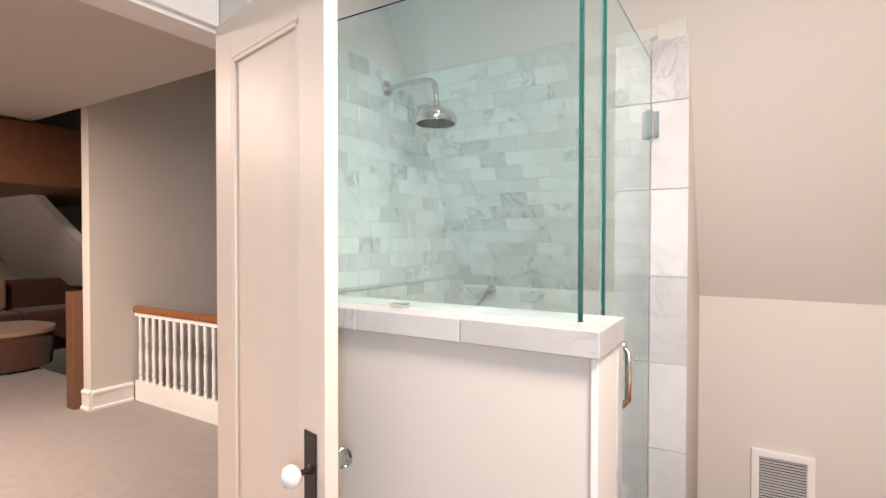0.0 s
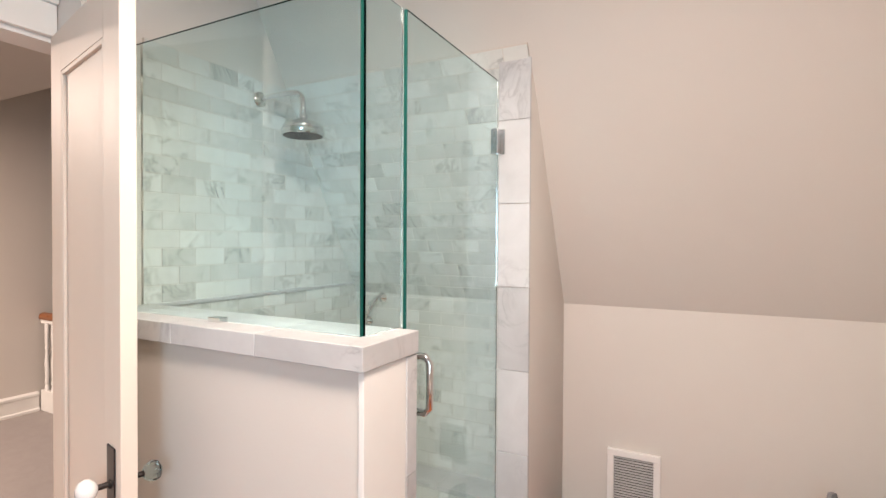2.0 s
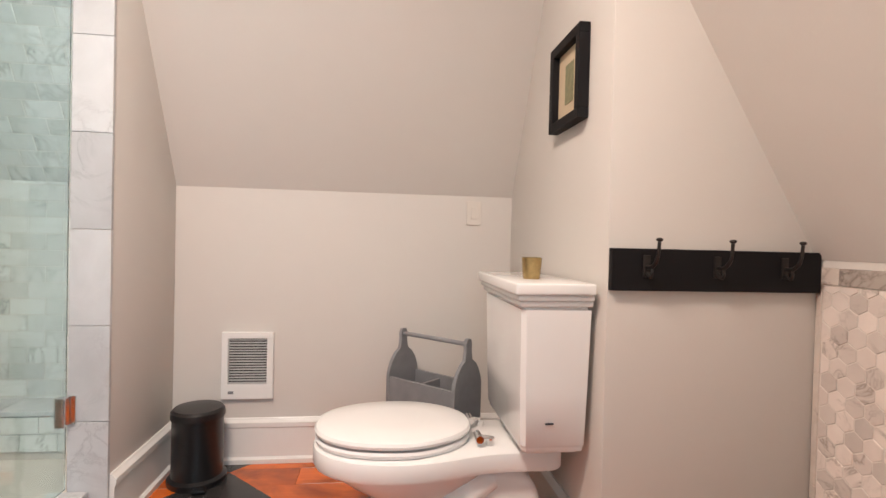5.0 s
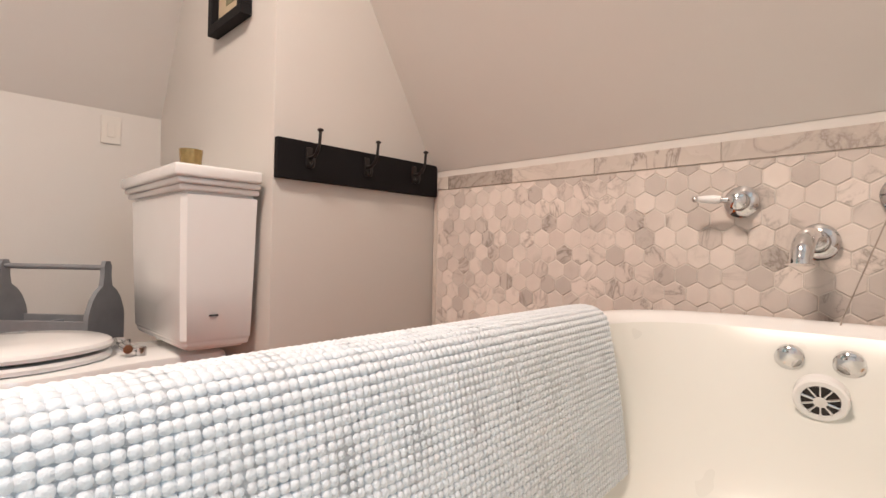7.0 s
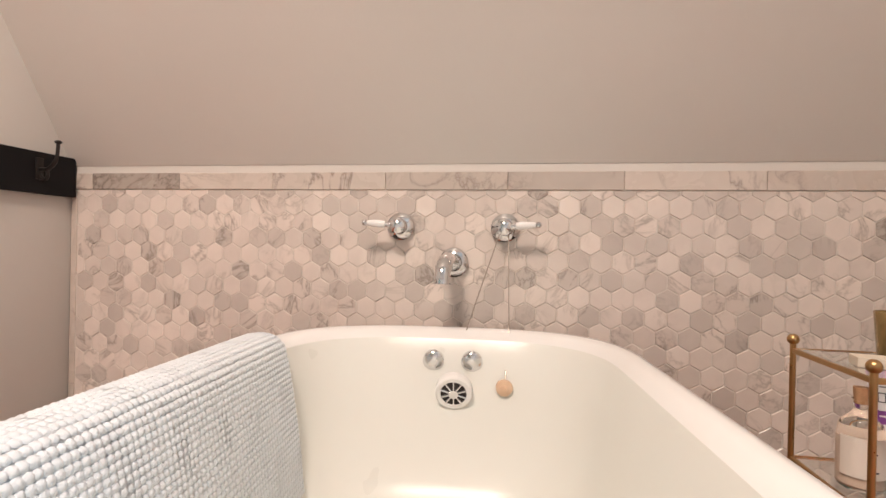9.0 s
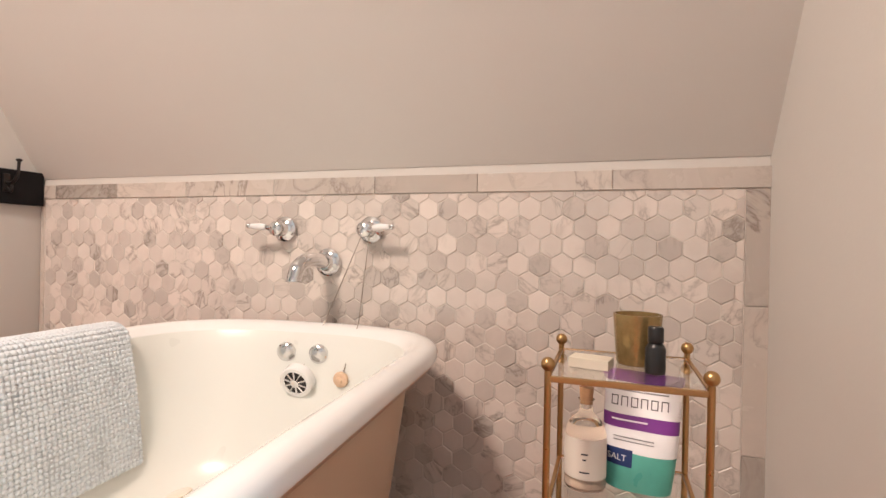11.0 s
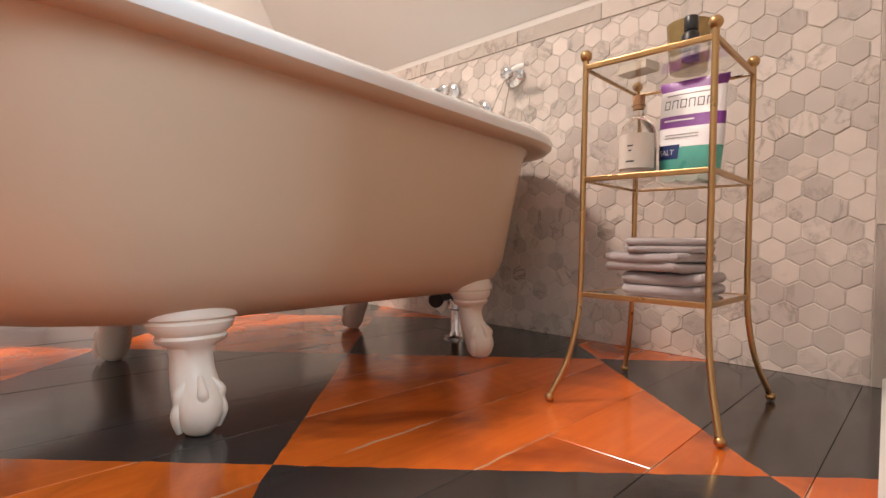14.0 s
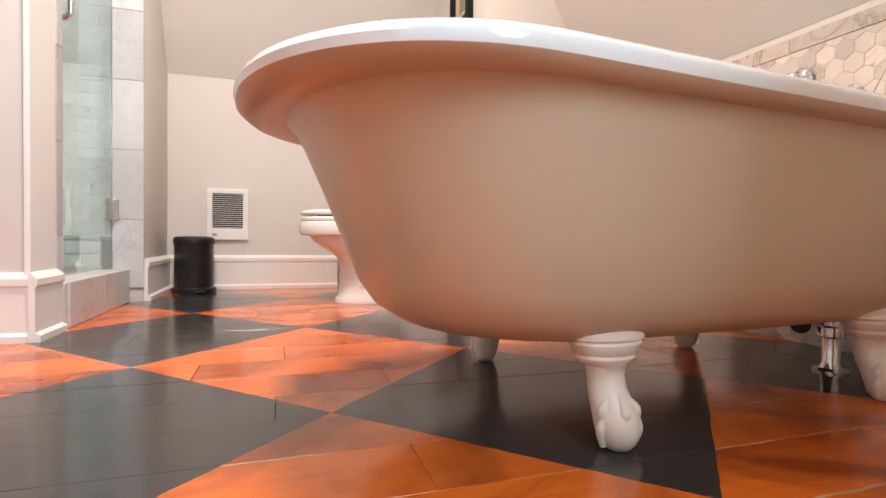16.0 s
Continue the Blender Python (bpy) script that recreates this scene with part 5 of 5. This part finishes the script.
def brick_bond(parent_name, label, m, width, height, cuts, tw=0.128, th=0.064, joint=0.0022, seed=1, name="tile"):
    """Running-bond marble tiles over a field, with its grout bed."""
    rnd = random.Random(seed)
    field = [(0, 0), (width, 0), (width, height), (0, height)]
    for c in cuts:
        field = clip(field, *c)
    bed = bmesh.new()
    loft(bed, [[m @ Vector((p[0], p[1], d)) for p in field] for d in (0.0, 0.0106)])
    parent = structure(parent_name, bed, GROUT, label, "tiled wall")
    cache = {}
    rows = int(height / th) + 1
    for j in range(rows):
        shift = (0.5 if j % 2 else 0.0) * tw
        for i in range(-1, int(width / tw) + 2):
            u0, v0 = i * tw + shift, j * th
            full = [(u0 + joint / 2, v0 + joint / 2), (u0 + tw - joint / 2, v0 + joint / 2), (u0 + tw - joint / 2, v0 + th - joint / 2), (u0 + joint / 2, v0 + th - joint / 2)]
            poly = full
            for c in [(-1, 0, 0), (1, 0, width), (0, -1, 0), (0, 1, height)] + list(cuts):
                poly = clip(poly, *c) if poly else poly
            if len(poly) < 3 or shoelace(poly) < 0.0004:
                continue
            whole = len(poly) == 4 and abs(shoelace(poly) - shoelace(full)) < 1e-7
            tilt = Matrix.Rotation(rnd.uniform(-0.006, 0.006), 4, "X") @ Matrix.Rotation(rnd.uniform(-0.004, 0.004), 4, "Y")
            lay(name, poly, m, 0.0095, MARBLE, parent, cache, "full" if whole else None, (u0 + tw / 2, v0 + th / 2), 0.0025 + rnd.uniform(0, 0.0006), tilt if whole else None)
    return parent


slope_len = math.hypot(1.0, ROOF)
# side wall of the shower, cut by the roof slope
brick_bond("wall_shower_tiles", "running-bond marble tiles on the shower's side wall", plane((SHOWER_X - 0.011, 1.4215, 0.10), (0, 1, 0), (0, 0, 1)), KNEE_Y - 1.4215, 1.985, [(ROOF, 1, KNEE_Z - 0.10 + ROOF * (KNEE_Y - 1.4215))], seed=2)
brick_bond("wall_shower_back_tiles", "running-bond marble tiles on the low back wall of the shower", plane((SHOWER_X + 0.0, KNEE_Y - 0.0, 0.10), (1, 0, 0), (0, 0, 1)), -0.11 - SHOWER_X, KNEE_Z - 0.10, [], seed=3)
brick_bond("slope_shower_tiles", "running-bond marble tiles on the sloping shower ceiling", plane((SHOWER_X + 0.0, KNEE_Y, KNEE_Z), (1, 0, 0), (0, -1, ROOF)), -0.004 - SHOWER_X, 0.96 / ROOF * slope_len, [], seed=4)
structure("trim_shower_rail", boxed(SHOWER_X - 0.003, 1.4215, 1.176, SHOWER_X + 0.010, 2.556, 1.192, bevel=0.003), SLAB, "thin marble rail across the shower tiles", "marble trim")
structure("shower_floor", boxed(SHOWER_X, 1.42, -0.016, -0.12, KNEE_Y, 0.10), GROUT, "pale tiled shower floor", "shower floor")

# low tiled ledge along the back of the shower
ledge = structure("shower_ledge", boxed(SHOWER_X + 0.012, 2.432, 0.10, -0.262, KNEE_Y - 0.012, 0.262), GROUT, "low marble tiled ledge at the back of the shower", "tiled ledge")
x = SHOWER_X + 0.012
for i in range(3):
    part("marble_block", boxed(x + i * 0.2825, 2.418, 0.2625, x + (i + 1) * 0.2825 - 0.0015, KNEE_Y - 0.013, 0.284, bevel=0.004, seg=2), SLAB, ledge)
for j in range(2):
    for i in range(-1, 7):
        a, b = max(x, x + (i + 0.5 * j) * 0.128), min(-0.264, x + (i + 1 + 0.5 * j) * 0.128 - 0.002)
        if b - a > 0.01:
            part("tile", boxed(a, 2.423, 0.132 + j * 0.065, b, 2.4315, 0.195 + j * 0.065, bevel=0.001, seg=1), MARBLE, ledge)

# marble jamb, cap, curb
jamb = structure("trim_shower_jamb", boxed(-0.112, 2.0935, -0.01, -0.001, 2.0995, 2.06), GROUT, "marble facing on the wall end beside the shower door", "marble trim")
for i in range(7):
    z0, z1 = 0.06 + i * 0.297 - 0.0, 0.06 + (i + 1) * 0.297 - 0.0015
    part("marble_block", boxed(-0.114, 2.086, max(0.0, z0), 0.003, 2.0985, min(z1, 2.055), bevel=0.0012, seg=1), SLAB, jamb)
cap = structure("trim_shower_cap", boxed(SHOWER_X - 0.01, 1.222, 1.1385, -0.070, 1.436, 1.1888), GROUT, "marble cap on the shower half wall", "marble trim")
for i, (a, b) in enumerate(((SHOWER_X, -0.985), (-0.985, -0.680), (-0.680, -0.375), (-0.375, -0.064))):
    part("marble_block", boxed(a + 0.0008, 1.215, 1.139, b - 0.0008, 1.440, 1.193, bevel=0.002, seg=2), SLAB, cap)
end = structure("trim_half_wall_end", boxed(-0.0848, 1.226, 0.0, -0.070, 1.391, 1.1375, bevel=0.002), TRIM, "white painted end board of the half wall", "trim")
strip = structure("trim_half_wall_marble", boxed(-0.0848, 1.392, 0.0, -0.078, 1.434, 1.138), GROUT, "narrow marble strip on the half wall's end", "marble trim")
for i in range(4):
    part("marble_block", boxed(-0.0846, 1.3925, i * 0.2845, -0.068, 1.437, (i + 1) * 0.2845 - 0.0015, bevel=0.001, seg=1), SLAB, strip)
curb = structure("trim_shower_curb", boxed(-0.165, 1.4205, -0.015, -0.058, 2.0855, 0.136), GROUT, "marble curb under the shower door", "marble trim")
for i in range(2):
    part("marble_block", boxed(-0.170, 1.4375 + i * 0.3235, 0.0, -0.050, 1.4365 + (i + 1) * 0.3235, 0.142, bevel=0.002, seg=1), SLAB, curb)

# hexagon tiles behind the tub
hex_wall = structure("wall_hexagon_tiles", boxed(HEX_X + 0.0020, RIGHT_Y + 0.001, 0.0, HEX_X + 0.0115, RACK_Y - 0.001, HEX_Z - 0.0215), GROUT, "grout bed of the hexagon marble tiles", "tiled wall")
PITCH = 0.0497
ROW = PITCH * math.sqrt(3) / 2
HEX_TOP, HEX_Y0, HEX_Y1 = 0.849, RIGHT_Y + 0.044, RACK_Y - 0.022
hex_plane = plane((HEX_X + 0.0115, 0, 0), (0, -1, 0), (0, 0, 1))
R = (PITCH - 0.0020) / math.sqrt(3)
corner = [(R * math.cos(radians(90 + 60 * k)), R * math.sin(radians(90 + 60 * k))) for k in range(6)]
rnd = random.Random(9)
cache, far_verts, far_faces = {}, [], []
rows = int(HEX_TOP / ROW) + 2
for j in range(rows):
    v = HEX_TOP + 0.004 - j * ROW
    for i in range(-14, 38):
        u = -(0.548 + (i - 12) * PITCH * 1.0 + (PITCH / 2 if j % 2 else 0.0)) + 0.0
        poly = [(u + a, v + b) for a, b in corner]
        full = shoelace(poly)
        for c in ((1, 0, -HEX_Y0), (-1, 0, HEX_Y1), (0, 1, HEX_TOP - 0.001), (0, -1, 0.0)):
            poly = clip(poly, *c) if poly else poly
        if len(poly) < 3 or shoelace(poly) < 0.00012:
            continue
        whole = abs(shoelace(poly) - full) < 1e-7
        tilt = Matrix.Rotation(rnd.gauss(0, 0.020), 4, "X") @ Matrix.Rotation(rnd.gauss(0, 0.020), 4, "Y")
        lift = 0.0012 + rnd.uniform(0, 0.0010)
        if v > 0.36 and -u < 0.98:
            lay("hexagon_tile", poly, hex_plane, 0.0095, HEX, hex_wall, cache, "full" if whole else None, (u, v), lift, tilt if whole else None)
        else:
            me = piece_mesh("x", [(p[0] - u, p[1] - v) for p in poly], hex_plane @ Matrix.Translation((u, v, lift)) @ tilt, 0.0095, HEX)
            base = len(far_verts)
            far_verts += [q.co.copy() for q in me.vertices]
            far_faces += [tuple(base + k for k in q.vertices) for q in me.polygons]
            bpy.data.meshes.remove(me)
me = bpy.data.meshes.new("hexagon_tiles")
me.from_pydata(far_verts, [], far_faces)
me.materials.append(HEX_REST)
rest = new("hexagon_tiles", me)
rest.parent = hex_wall
tagged(rest, "further hexagon marble tiles low on the wall", kind="stuff")
y = RIGHT_Y - 0.003
while y < RACK_Y - 0.01:
    y2 = min(y + rnd.choice((0.27, 0.30, 0.305)), RACK_Y - 0.002)
    part("border_tile", boxed(HEX_X - 0.002, y, 0.8505, HEX_X + 0.0105, y2 - 0.0012, 0.8945, bevel=0.001, seg=1), BORDER, hex_wall)
    y = y2
for y0, y1 in ((RIGHT_Y - 0.003, RIGHT_Y + 0.042), (RACK_Y - 0.020, RACK_Y - 0.002)):
    z = 0.0
    while z < 0.84:
        z2 = min(z + 0.305, 0.849)
        part("border_tile", boxed(HEX_X - 0.001, y0, z + 0.0006, HEX_X + 0.0105, y1, z2 - 0.0006, bevel=0.001, seg=1), BORDER, hex_wall)
        z = z2

# floor boards
rnd = random.Random(21)
y = BOARD_Y - 11 * BOARD
row = 0
while y < KNEE_Y + 0.05:
    cuts = [-1.4]
    x = -1.4 + rnd.uniform(0.7, 2.2)
    if row == 9:
        x = 1.345
    while x < 1.9:
        cuts.append(x)
        x += rnd.uniform(1.2, 2.4)
    cuts.append(2.13)
    for a, b in zip(cuts, cuts[1:]):
        g = rnd.uniform(0.0002, 0.0007)
        part("floor_board", boxed(a + 0.0006, y + g, -0.0155, b - 0.0006, y + BOARD - g, rnd.uniform(-0.0006, 0.0), bevel=0.0005, seg=1), FLOOR, floor_base)
    y += BOARD
    row += 1
